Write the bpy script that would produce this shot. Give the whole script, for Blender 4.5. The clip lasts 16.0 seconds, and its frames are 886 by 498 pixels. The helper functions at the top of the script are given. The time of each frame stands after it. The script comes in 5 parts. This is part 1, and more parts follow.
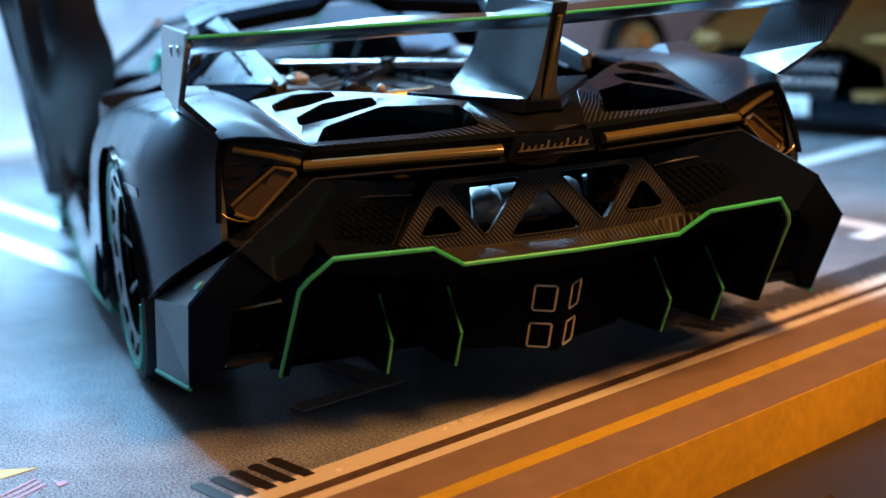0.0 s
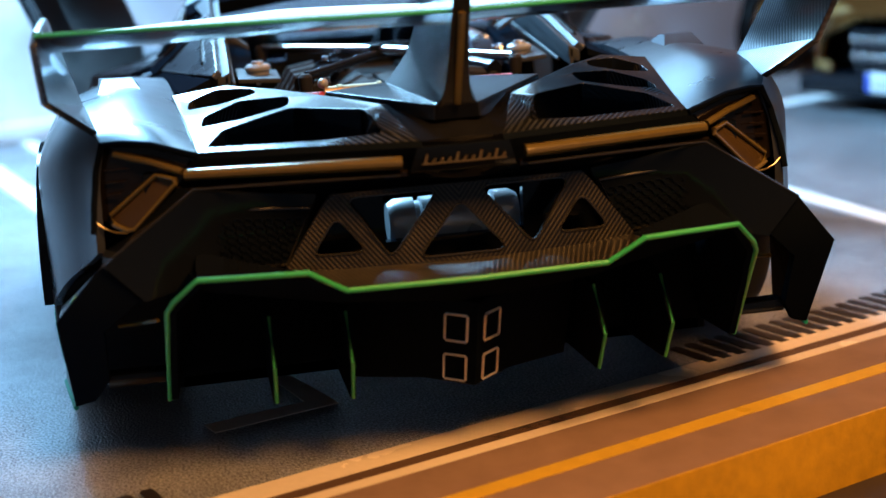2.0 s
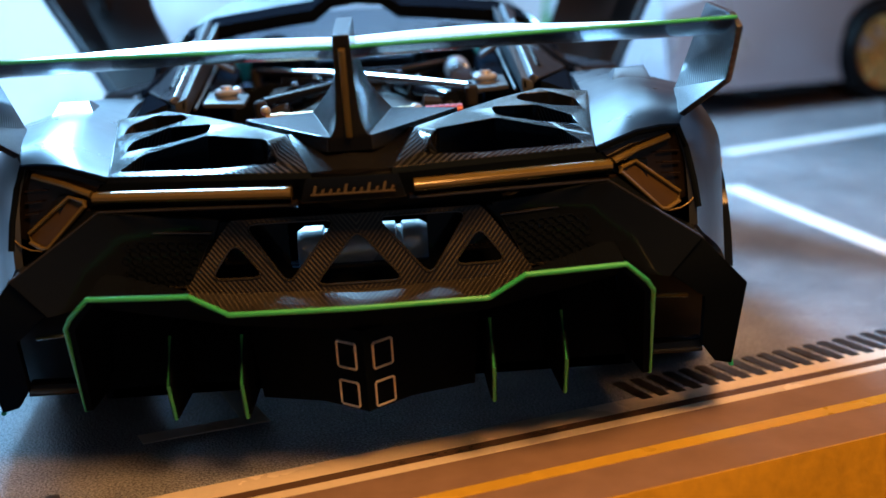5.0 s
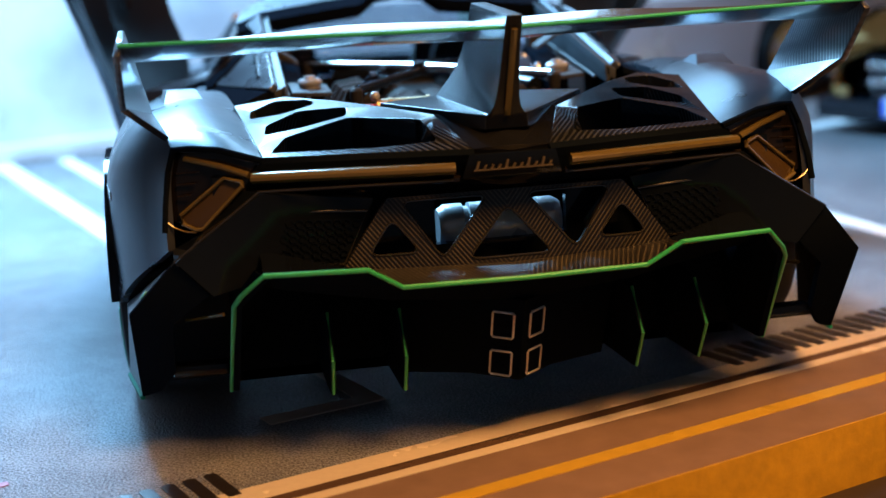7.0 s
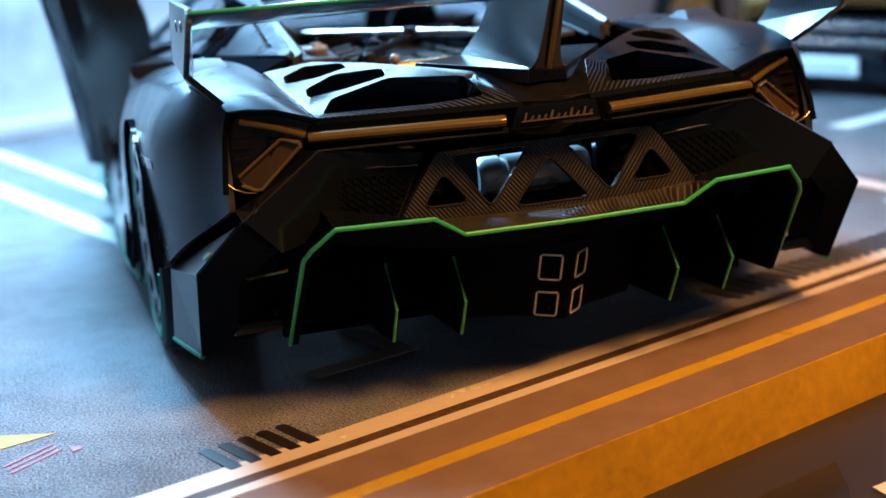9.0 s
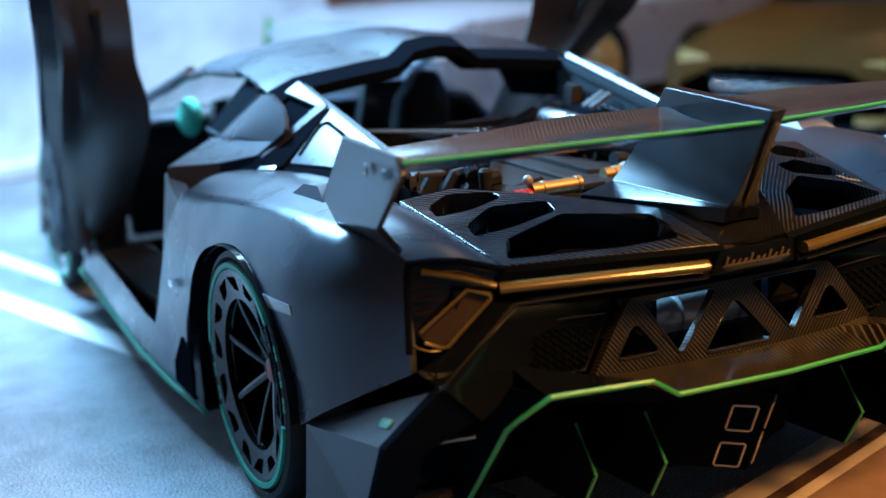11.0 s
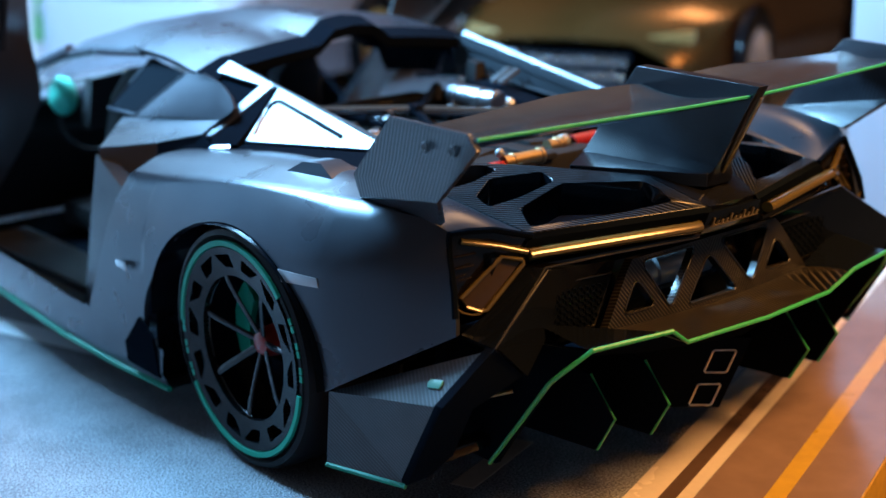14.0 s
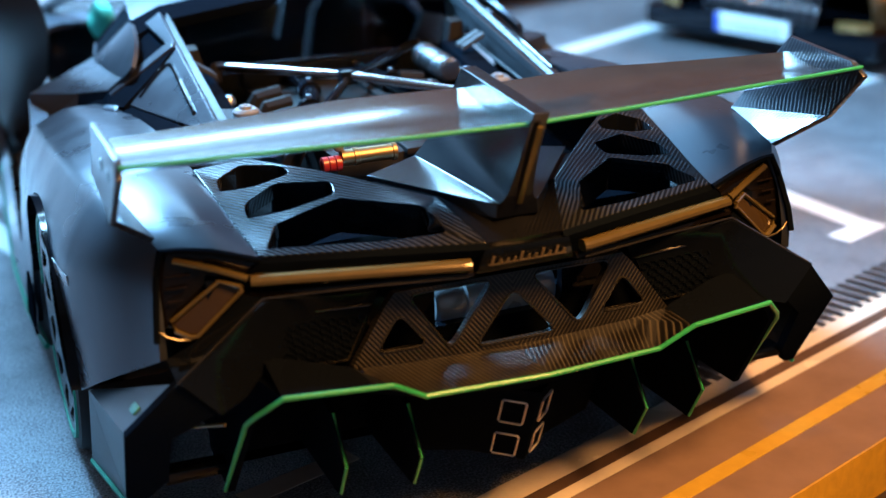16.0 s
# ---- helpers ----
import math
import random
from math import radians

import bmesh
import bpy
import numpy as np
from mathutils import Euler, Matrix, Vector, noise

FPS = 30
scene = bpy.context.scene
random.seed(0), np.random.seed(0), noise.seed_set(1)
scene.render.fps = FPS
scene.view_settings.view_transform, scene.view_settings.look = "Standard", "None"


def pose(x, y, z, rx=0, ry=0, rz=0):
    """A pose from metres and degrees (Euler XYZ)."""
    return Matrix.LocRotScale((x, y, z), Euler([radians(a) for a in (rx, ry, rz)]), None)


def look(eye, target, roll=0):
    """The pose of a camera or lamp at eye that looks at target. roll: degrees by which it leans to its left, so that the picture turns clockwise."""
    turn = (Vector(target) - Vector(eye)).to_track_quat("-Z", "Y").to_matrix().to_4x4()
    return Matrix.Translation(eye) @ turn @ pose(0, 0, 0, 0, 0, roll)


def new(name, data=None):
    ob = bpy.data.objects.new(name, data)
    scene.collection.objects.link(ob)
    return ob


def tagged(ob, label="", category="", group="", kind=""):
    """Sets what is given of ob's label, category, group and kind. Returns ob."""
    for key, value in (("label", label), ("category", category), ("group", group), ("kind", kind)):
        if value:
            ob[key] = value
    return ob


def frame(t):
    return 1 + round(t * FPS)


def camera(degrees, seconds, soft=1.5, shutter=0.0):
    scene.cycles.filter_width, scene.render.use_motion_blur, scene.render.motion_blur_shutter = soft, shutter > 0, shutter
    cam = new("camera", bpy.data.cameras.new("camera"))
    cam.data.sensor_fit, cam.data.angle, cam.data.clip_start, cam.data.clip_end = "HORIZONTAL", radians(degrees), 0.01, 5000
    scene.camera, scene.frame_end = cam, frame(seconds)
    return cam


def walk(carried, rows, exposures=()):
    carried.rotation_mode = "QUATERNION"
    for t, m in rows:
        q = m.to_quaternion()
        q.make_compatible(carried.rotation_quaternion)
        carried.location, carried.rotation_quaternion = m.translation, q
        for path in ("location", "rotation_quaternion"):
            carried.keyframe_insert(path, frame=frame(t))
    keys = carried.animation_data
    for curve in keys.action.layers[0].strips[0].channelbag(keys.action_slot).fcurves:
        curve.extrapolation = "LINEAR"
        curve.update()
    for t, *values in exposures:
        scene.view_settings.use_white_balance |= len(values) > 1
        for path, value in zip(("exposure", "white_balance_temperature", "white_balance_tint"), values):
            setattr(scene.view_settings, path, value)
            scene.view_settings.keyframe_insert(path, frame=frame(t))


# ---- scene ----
cam = camera(35.36, 16.0)
# seconds, eye in metres, turn in degrees
ROWS = [
    (0.0, -0.08014, -0.17985, 0.06866, 77.68, 3.42, -19.98),
    (0.5, -0.06832, -0.17456, 0.06837, 77.10, 3.62, -17.43),
    (1.0, -0.05497, -0.16705, 0.06925, 76.60, 3.68, -15.09),
    (1.5, -0.04471, -0.16939, 0.07115, 76.32, 3.66, -12.64),
    (2.0, -0.03251, -0.16993, 0.07033, 76.33, 3.53, -10.59),
    (2.5, -0.01926, -0.16484, 0.06846, 76.56, 3.50, -8.71),
    (3.0, -0.00538, -0.17047, 0.07331, 76.46, 3.36, -6.16),
    (3.2, 0.00002, -0.17264, 0.07498, 76.58, 3.26, -5.11),
    (5.3, 0.00570, -0.17717, 0.07047, 77.37, 3.30, -2.52),
    (5.5, 0.00169, -0.17609, 0.06952, 77.55, 3.25, -3.00),
    (6.0, -0.01249, -0.17381, 0.06845, 77.63, 3.21, -4.65),
    (6.5, -0.02419, -0.17619, 0.06859, 77.71, 3.13, -7.36),
    (7.0, -0.04016, -0.18089, 0.06989, 77.50, 2.99, -10.10),
    (7.5, -0.05052, -0.18786, 0.07056, 77.18, 3.14, -12.75),
    (8.0, -0.06296, -0.18883, 0.06913, 77.06, 3.77, -14.82),
    (8.5, -0.06717, -0.18994, 0.06826, 76.65, 4.24, -16.41),
    (9.0, -0.07099, -0.18461, 0.06967, 76.27, 4.33, -16.98),
    (9.5, -0.07838, -0.17829, 0.07207, 76.75, 4.13, -17.48),
    (10.0, -0.09153, -0.16912, 0.07781, 77.17, 3.67, -19.73),
    (10.2, -0.09522, -0.16471, 0.08045, 77.19, 3.55, -20.66),
    (12.3, -0.14746, -0.12043, 0.09074, 73.67, 1.64, -36.01),
    (12.5, -0.15128, -0.12063, 0.08987, 73.65, 1.50, -37.06),
    (13.0, -0.15592, -0.11865, 0.08964, 73.94, 1.23, -39.35),
    (13.5, -0.16469, -0.12042, 0.09075, 74.30, 1.26, -40.29),
    (14.0, -0.16024, -0.12726, 0.09290, 74.20, 1.51, -39.79),
    (14.5, -0.13974, -0.13411, 0.09231, 73.93, 1.73, -37.45),
    (15.0, -0.11556, -0.14033, 0.09123, 73.06, 1.88, -33.24),
    (15.5, -0.09475, -0.14361, 0.09428, 71.84, 2.07, -27.57),
    (16.0, -0.06939, -0.15256, 0.10565, 68.93, 1.66, -21.43),
]
walk(cam, [(t, pose(x, y, z, rx, ry, rz)) for t, x, y, z, rx, ry, rz in ROWS], [(0, 0.23, 6500, 10), (3, 0.17, 6700, 10), (6, 0.1, 6400, 10), (9.5, 0.25, 6550, 10), (12.5, 0.31, 6350, 10), (14.5, 0.36, 6300, 10), (16, 0.42, 6250, 10)])

cam.data.dof.use_dof = True
cam.data.dof.focus_distance = 0.2
cam.data.dof.aperture_fstop = 20.0

# ---- world and lights ----
MM = 0.001
ANG = radians(20.6)
AX, BX = Vector((math.cos(ANG), math.sin(ANG), 0)), Vector((-math.sin(ANG), math.cos(ANG), 0))


def lay(a, b, z=0.0):
    """A point of the display, from its own axes (along the painted band, across it), in mm."""
    return AX * a + BX * b + Vector((0, 0, z))


world = bpy.data.worlds.new("room")
scene.world = world
world.use_nodes = True
world.node_tree.nodes["Background"].inputs[0].default_value = (0.37, 0.4, 0.43, 1)
world.node_tree.nodes["Background"].inputs[1].default_value = 0.25


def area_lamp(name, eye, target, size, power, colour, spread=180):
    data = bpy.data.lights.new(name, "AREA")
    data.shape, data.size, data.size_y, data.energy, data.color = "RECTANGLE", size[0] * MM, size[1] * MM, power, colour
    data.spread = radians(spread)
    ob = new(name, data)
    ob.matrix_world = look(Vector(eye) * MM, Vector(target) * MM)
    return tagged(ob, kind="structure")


area_lamp("led_strip", lay(12, 258, 245), lay(12, 80, 0), (56, 130), 3.7, (0.31, 0.71, 1.12))
area_lamp("led_strip", lay(125, 318, 250), lay(115, 270, 0), (240, 50), 0.8, (0.36, 0.71, 1.04))
area_lamp("room_lamp", (92, -180, 325), (60, -10, 0), (110, 110), 0.62, (1.0, 0.45, 0.13), 90)
# added warm fill, unseen: warms the far walls, bronze car and right floor
area_lamp("warm_fill", lay(900, 150, 1000), lay(350, 150, 0), (300, 300), 3.0, (1.0, 0.52, 0.22))

# ---- materials ----


def mat_new(name):
    m = bpy.data.materials.new(name)
    m.use_nodes = True
    return m, m.node_tree.nodes, m.node_tree.links, m.node_tree.nodes["Principled BSDF"]


def simple(name, colour, rough=0.5, metal=0.0, coat=0.0, grain=0.0, scale=900.0, bump=0.0, spec=0.5, tint=0.0, coat_rough=0.05, emit=0.0, dust=0.0):
    """A surface with two scales of variation in its colour and roughness, and fine relief."""
    m, n, l, b = mat_new(name)
    b.inputs["Metallic"].default_value, b.inputs["Roughness"].default_value = metal, rough
    b.inputs["Coat Weight"].default_value, b.inputs["Coat Roughness"].default_value = coat, coat_rough
    b.inputs["Specular IOR Level"].default_value = spec
    co = n.new("ShaderNodeTexCoord")
    fine, broad = n.new("ShaderNodeTexNoise"), n.new("ShaderNodeTexNoise")
    fine.inputs["Scale"].default_value, broad.inputs["Scale"].default_value = scale, scale / 14
    fine.inputs["Detail"].default_value, broad.inputs["Detail"].default_value = 4, 4
    for t in (fine, broad):
        l.new(co.outputs["Object"], t.inputs["Vector"])
    mix = n.new("ShaderNodeMix")
    mix.data_type = "RGBA"
    dark = [c * (1 - grain) for c in colour]
    mix.inputs[6].default_value, mix.inputs[7].default_value = (*dark, 1), (*[min(1, c * (1 + grain)) for c in colour], 1)
    add = n.new("ShaderNodeMath")
    add.operation = "MULTIPLY_ADD"
    l.new(fine.outputs["Fac"], add.inputs[0])
    add.inputs[1].default_value = 0.5
    half = n.new("ShaderNodeMath")
    half.operation = "MULTIPLY"
    half.inputs[1].default_value = 0.5
    l.new(broad.outputs["Fac"], half.inputs[0])
    l.new(half.outputs[0], add.inputs[2])
    l.new(add.outputs[0], mix.inputs[0])
    l.new(mix.outputs[2], b.inputs["Base Color"])
    if dust:
        cell, near, pick, both, speck = n.new("ShaderNodeTexVoronoi"), n.new("ShaderNodeMath"), n.new("ShaderNodeMath"), n.new("ShaderNodeMath"), n.new("ShaderNodeMix")
        cell.inputs["Scale"].default_value = 420
        l.new(co.outputs["Object"], cell.inputs["Vector"])
        near.operation, pick.operation, both.operation = "LESS_THAN", "LESS_THAN", "MULTIPLY"
        near.inputs[1].default_value, pick.inputs[1].default_value = 0.05, dust
        l.new(cell.outputs["Distance"], near.inputs[0])
        l.new(cell.outputs["Color"], pick.inputs[0])
        l.new(near.outputs[0], both.inputs[0])
        l.new(pick.outputs[0], both.inputs[1])
        speck.data_type = "RGBA"
        speck.inputs[7].default_value = (0.4, 0.4, 0.42, 1)
        l.new(both.outputs[0], speck.inputs[0])
        l.new(mix.outputs[2], speck.inputs[6])
        l.new(speck.outputs[2], b.inputs["Base Color"])
    rr = n.new("ShaderNodeMapRange")
    rr.inputs[1].default_value, rr.inputs[2].default_value = 0.3, 0.7
    rr.inputs[3].default_value, rr.inputs[4].default_value = max(0.02, rough - 0.05), rough + 0.06
    l.new(broad.outputs["Fac"], rr.inputs[0])
    l.new(rr.outputs[0], b.inputs["Roughness"])
    if bump:
        bp = n.new("ShaderNodeBump")
        bp.inputs["Strength"].default_value, bp.inputs["Distance"].default_value = bump, 0.0002
        l.new(fine.outputs["Fac"], bp.inputs["Height"])
        l.new(bp.outputs[0], b.inputs["Normal"])
    if emit:
        b.inputs["Emission Color"].default_value = (*colour, 1)
        b.inputs["Emission Strength"].default_value = emit
    return m


def carbon(name, base, light, rough, coat, pitch=0.85, sx=1.0, sy=0.25, sz=1.0, metal=0.0, bump=0.3, low=-0.6, high=0.6, spec=0.5, coat_rough=0.08):
    """Woven carbon: fine slanting threads, mirrored about the car's middle, under clear lacquer."""
    m, n, l, b = mat_new(name)
    co, sep = n.new("ShaderNodeTexCoord"), n.new("ShaderNodeSeparateXYZ")
    l.new(co.outputs["Object"], sep.inputs[0])
    ab = n.new("ShaderNodeMath")
    ab.operation = "ABSOLUTE"
    l.new(sep.outputs[0], ab.inputs[0])
    dot, cmb = n.new("ShaderNodeVectorMath"), n.new("ShaderNodeCombineXYZ")
    dot.operation = "DOT_PRODUCT"
    l.new(ab.outputs[0], cmb.inputs[0])
    l.new(sep.outputs[1], cmb.inputs[1])
    l.new(sep.outputs[2], cmb.inputs[2])
    l.new(cmb.outputs[0], dot.inputs[0])
    k = 2 * math.pi / (pitch * MM * 1.41)
    dot.inputs[1].default_value = (sx * k, sy * k, sz * k)
    sn = n.new("ShaderNodeMath")
    sn.operation = "SINE"
    l.new(dot.outputs["Value"], sn.inputs[0])
    mr = n.new("ShaderNodeMapRange")
    mr.inputs[1].default_value, mr.inputs[2].default_value = low, high
    l.new(sn.outputs[0], mr.inputs[0])
    noise_t = n.new("ShaderNodeTexNoise")
    noise_t.inputs["Scale"].default_value = 220
    l.new(co.outputs["Object"], noise_t.inputs["Vector"])
    mul = n.new("ShaderNodeMath")
    mul.operation = "MULTIPLY"
    l.new(mr.outputs[0], mul.inputs[0])
    l.new(noise_t.outputs["Fac"], mul.inputs[1])
    mix = n.new("ShaderNodeMix")
    mix.data_type = "RGBA"
    mix.inputs[6].default_value, mix.inputs[7].default_value = (*base, 1), (*light, 1)
    l.new(mul.outputs[0], mix.inputs[0])
    l.new(mix.outputs[2], b.inputs["Base Color"])
    b.inputs["Roughness"].default_value, b.inputs["Coat Weight"].default_value = rough, coat
    b.inputs["Coat Roughness"].default_value, b.inputs["Metallic"].default_value = coat_rough, metal
    b.inputs["Specular IOR Level"].default_value = spec
    bp = n.new("ShaderNodeBump")
    bp.inputs["Strength"].default_value, bp.inputs["Distance"].default_value = bump, 0.0001
    l.new(mr.outputs[0], bp.inputs["Height"])
    l.new(bp.outputs[0], b.inputs["Normal"])
    return m


M_BODY = simple("matte_grey_paint", (0.044, 0.052, 0.068), 0.3, 0.5, 0.0, 0.06, 1500, 0.02)
M_BLACK = simple("black_plastic", (0.004, 0.0055, 0.0085), 0.1, 0, 0, 0.2, 700, 0.0, spec=0.2)
M_DULL = simple("dull_black_plastic", (0.004, 0.006, 0.0095), 0.5, 0, 0, 0.2, 700, 0.05, spec=0.0)
M_RIM = carbon("gloss_carbon_rim", (0.003, 0.0032, 0.004), (0.016, 0.0165, 0.018), 0.14, 0.0, 0.45, 0.0, 1.0, 1.0, bump=0.02, low=0.0, high=1.0, spec=0.14)
M_SATIN = simple("black_satin_paint", (0.011, 0.013, 0.017), 0.2, 0.2, 0.1, 0.1, 900, 0.0, coat_rough=0.15, spec=0.45, dust=0.15)
# the weave's sheen is put into the colour of its lighter threads
M_DECK = carbon("lacquered_carbon", (0.006, 0.007, 0.009), (0.058, 0.062, 0.07), 0.16, 0.0, 0.5, 1, -0.9, 0.4, bump=0.02, low=-0.2, high=0.9, spec=0.18, coat_rough=0.05)
M_DECKMID = carbon("satin_carbon_deck", (0.004, 0.0045, 0.006), (0.014, 0.0145, 0.017), 0.14, 0.2, 0.42, 1, -0.9, 0.4, bump=0.03, spec=0.3)
M_TRIM = carbon("raw_carbon_grille", (0.003, 0.003, 0.0032), (0.12, 0.102, 0.068), 0.34, 0.2, 0.47, 1.0, -0.25, -0.75, low=0.2, high=1.0, spec=0.3)
M_FLAP = carbon("matte_carbon_flap", (0.02, 0.023, 0.028), (0.075, 0.08, 0.09), 0.33, 0.0, 0.5, 0.1, -0.7, 1.2, 0.3, bump=0.08, low=-0.2, high=0.9)
M_GREEN = simple("green_paint", (0.03, 0.38, 0.12), 0.4, 0, 0.12, 0.12, 900)
M_WINGEDGE = simple("green_wing_edge", (0.03, 0.4, 0.19), 0.4, 0, 0, 0.1, 900, spec=0.35)
M_MINTBADGE = simple("mint_badge", (0.07, 0.28, 0.22), 0.4, 0, 0.1, 0.1, 900)
M_TEAL = simple("mint_green_paint", (0.012, 0.26, 0.165), 0.5, 0, 0.0, 0.15, 900, spec=0.25)
M_LAMP = simple("smoked_lens", (0.125, 0.09, 0.026), 0.22, 0.25, 0.6, 0.3, 500, spec=0.5)
M_LENS = simple("brown_lens", (0.05, 0.031, 0.012), 0.16, 0.1, 0.4, 0.3, 500)
M_LAMPDARK = simple("dark_lamp_housing", (0.008, 0.006, 0.005), 0.2, 0, 0.3, 0.3, 500, spec=0.3)
M_LAMPFIN = simple("dark_brown_lens", (0.016, 0.01, 0.006), 0.35, 0.1, 0.1, 0.3, 500, spec=0.3)
M_LIP = simple("gloss_black_edge", (0.02, 0.0185, 0.015), 0.24, 0.1, 0.5, 0.2, 600, spec=0.6)
M_CHROME = simple("chrome", (0.75, 0.76, 0.78), 0.12, 1.0, 0, 0.05, 600)
M_SILVER = simple("silver_paint", (0.55, 0.58, 0.61), 0.32, 0.4, 0, 0.08, 700)
M_GOLD = simple("brass_pipe", (0.36, 0.26, 0.14), 0.4, 1.0, 0, 0.15, 800)
M_RED = simple("red_paint", (0.3, 0.012, 0.01), 0.35, 0, 0.3, 0.15, 800)
M_RUBBER = simple("rubber", (0.008, 0.008, 0.0095), 0.5, 0, 0, 0.25, 900, 0.1, spec=0.12)
M_ENGINE = simple("engine_grey", (0.016, 0.0165, 0.018), 0.5, 0.0, 0, 0.3, 500, 0.1, spec=0.08)
M_FRAME = simple("pale_metal_edge", (0.6, 0.57, 0.53), 0.35, 0.2, 0, 0.1, 900)
M_SCRIPT = simple("dull_gold_script", (0.22, 0.165, 0.085), 0.35, 0.6, 0, 0.1, 900)
M_JAMB = simple("dark_jamb_paint", (0.034, 0.039, 0.05), 0.36, 0.4, 0, 0.1, 900, 0.02, spec=0.25)
M_CAP = simple("pale_cap_metal", (0.24, 0.26, 0.28), 0.35, 0.2, 0, 0.12, 900)
M_PLATEGREY = simple("grey_bay_paint", (0.035, 0.041, 0.049), 0.5, 0.0, 0, 0.1, 900, spec=0.12)
M_STEEL = simple("dull_steel", (0.42, 0.45, 0.5), 0.28, 1.0, 0, 0.1, 700)
M_MARK = simple("clear_marker_lens", (0.36, 0.35, 0.37), 0.22, 0.2, 0.6, 0.1, 500)
M_SEAT = simple("black_seat_cloth", (0.006, 0.006, 0.007), 0.7, 0, 0, 0.3, 1200, 0.3, spec=0.2)
M_GLASS = simple("tinted_window", (0.008, 0.01, 0.013), 0.06, 0, 0.0, 0.1, 300, spec=0.0)


# ---- mesh helpers (all in mm) ----


def finish(name, bm, material, parent=None, label="", sharp=32, solid=0.0):
    """Links a bmesh, given in mm, as one mesh object."""
    bmesh.ops.recalc_face_normals(bm, faces=bm.faces)
    if solid:
        bm.normal_update()
        bmesh.ops.solidify(bm, geom=bm.faces[:], thickness=solid)
    me = bpy.data.meshes.new(name)
    bm.to_mesh(me)
    bm.free()
    me.transform(Matrix.Scale(MM, 4))
    me.materials.append(material)
    me.shade_smooth()
    me.set_sharp_from_angle(angle=radians(sharp))
    ob = new(name, me)
    if parent:
        ob.parent = parent
    if label:
        tagged(ob, label)
    return ob


part = finish


def thing(name, label, category, group="", kind=""):
    return tagged(new(name), label, category, group, kind)


def mirrored(pts):
    return [(-p[0], p[1], p[2]) for p in pts]


def add_grid(bm, rows, closed=False):
    vs = [[bm.verts.new(p) for p in r] for r in rows]
    n = len(vs[0])
    for a, b in zip(vs, vs[1:]):
        for j in range(n if closed else n - 1):
            k = (j + 1) % n
            bm.faces.new((a[j], a[k], b[k], b[j]))
    return vs


def grid(rows, closed=False):
    bm = bmesh.new()
    add_grid(bm, rows, closed)
    return bm


def add_prism(bm, poly, push):
    """A solid from a flat outline, pushed along a vector."""
    push = Vector(push)
    a = [bm.verts.new(Vector(p)) for p in poly]
    b = [bm.verts.new(Vector(p) + push) for p in poly]
    bm.faces.new(a)
    bm.faces.new(b[::-1])
    for i in range(len(a)):
        j = (i + 1) % len(a)
        bm.faces.new((a[i], b[i], b[j], a[j]))


def prism(poly, push, bevel=0.0, segments=2):
    bm = bmesh.new()
    add_prism(bm, poly, push)
    if bevel:
        bmesh.ops.bevel(bm, geom=bm.edges[:], offset=bevel, segments=segments, affect="EDGES", profile=0.6)
    return bm


def box(c, s, bevel=0.3, turn=None):
    bm = bmesh.new()
    bmesh.ops.create_cube(bm, size=1)
    bmesh.ops.scale(bm, vec=s, verts=bm.verts)
    if bevel:
        bmesh.ops.bevel(bm, geom=bm.edges[:], offset=bevel, segments=2, affect="EDGES", profile=0.6)
    if turn is not None:
        bmesh.ops.transform(bm, matrix=turn, verts=bm.verts)
    bmesh.ops.translate(bm, vec=c, verts=bm.verts)
    return bm


def add_tube(bm, pts, r, n=8, flat=1.0, r_end=None):
    """A rod along a line of points; flat squashes it across."""
    pts = [Vector(p) for p in pts]
    rings = []
    for i, p in enumerate(pts):
        d = (pts[min(i + 1, len(pts) - 1)] - pts[max(i - 1, 0)]).normalized()
        up = Vector((0, 0, 1)) if abs(d.z) < 0.9 else Vector((0, 1, 0))
        s = d.cross(up).normalized()
        u = s.cross(d)
        rr = r if r_end is None else r + (r_end - r) * i / (len(pts) - 1)
        rings.append([p + (s * math.cos(t) + u * flat * math.sin(t)) * rr for t in (2 * math.pi * (k + 0.5) / n for k in range(n))])
    vs = add_grid(bm, rings, True)
    bm.faces.new(vs[0][::-1])
    bm.faces.new(vs[-1])


def tube(pts, r, n=8, flat=1.0, r_end=None):
    bm = bmesh.new()
    add_tube(bm, pts, r, n, flat, r_end)
    return bm


def lathe(profile, n=48, axis="x"):
    """Turns a profile of (along, radius) pairs about an axis through the origin."""
    rows = []
    for k in range(n):
        t = 2 * math.pi * k / n
        c, s = math.cos(t), math.sin(t)
        rows.append([(a, r * c, r * s) if axis == "x" else (r * c, r * s, a) if axis == "z" else (r * c, a, r * s) for a, r in profile])
    rows.append(rows[0])
    bm = grid(rows)
    bmesh.ops.remove_doubles(bm, verts=bm.verts, dist=1e-4)
    return bm


def lerp(table, y):
    """Reads a table of (y, value, ...) rows, smoothly between them."""
    if y <= table[0][0]:
        return table[0][1:]
    for a, b in zip(table, table[1:]):
        if y <= b[0]:
            t = (y - a[0]) / (b[0] - a[0])
            i = table.index(a)
            o, c = table[max(i - 1, 0)], table[min(i + 2, len(table) - 1)]
            h = b[0] - a[0]
            out = []
            for k in range(1, len(a)):
                ma = (b[k] - o[k]) / (b[0] - o[0]) * h
                mb = (c[k] - a[k]) / (c[0] - a[0]) * h
                out.append(a[k] * (2 * t ** 3 - 3 * t * t + 1) + ma * (t ** 3 - 2 * t * t + t) + b[k] * (3 * t * t - 2 * t ** 3) + mb * (t ** 3 - t * t))
            return tuple(out)
    return table[-1][1:]


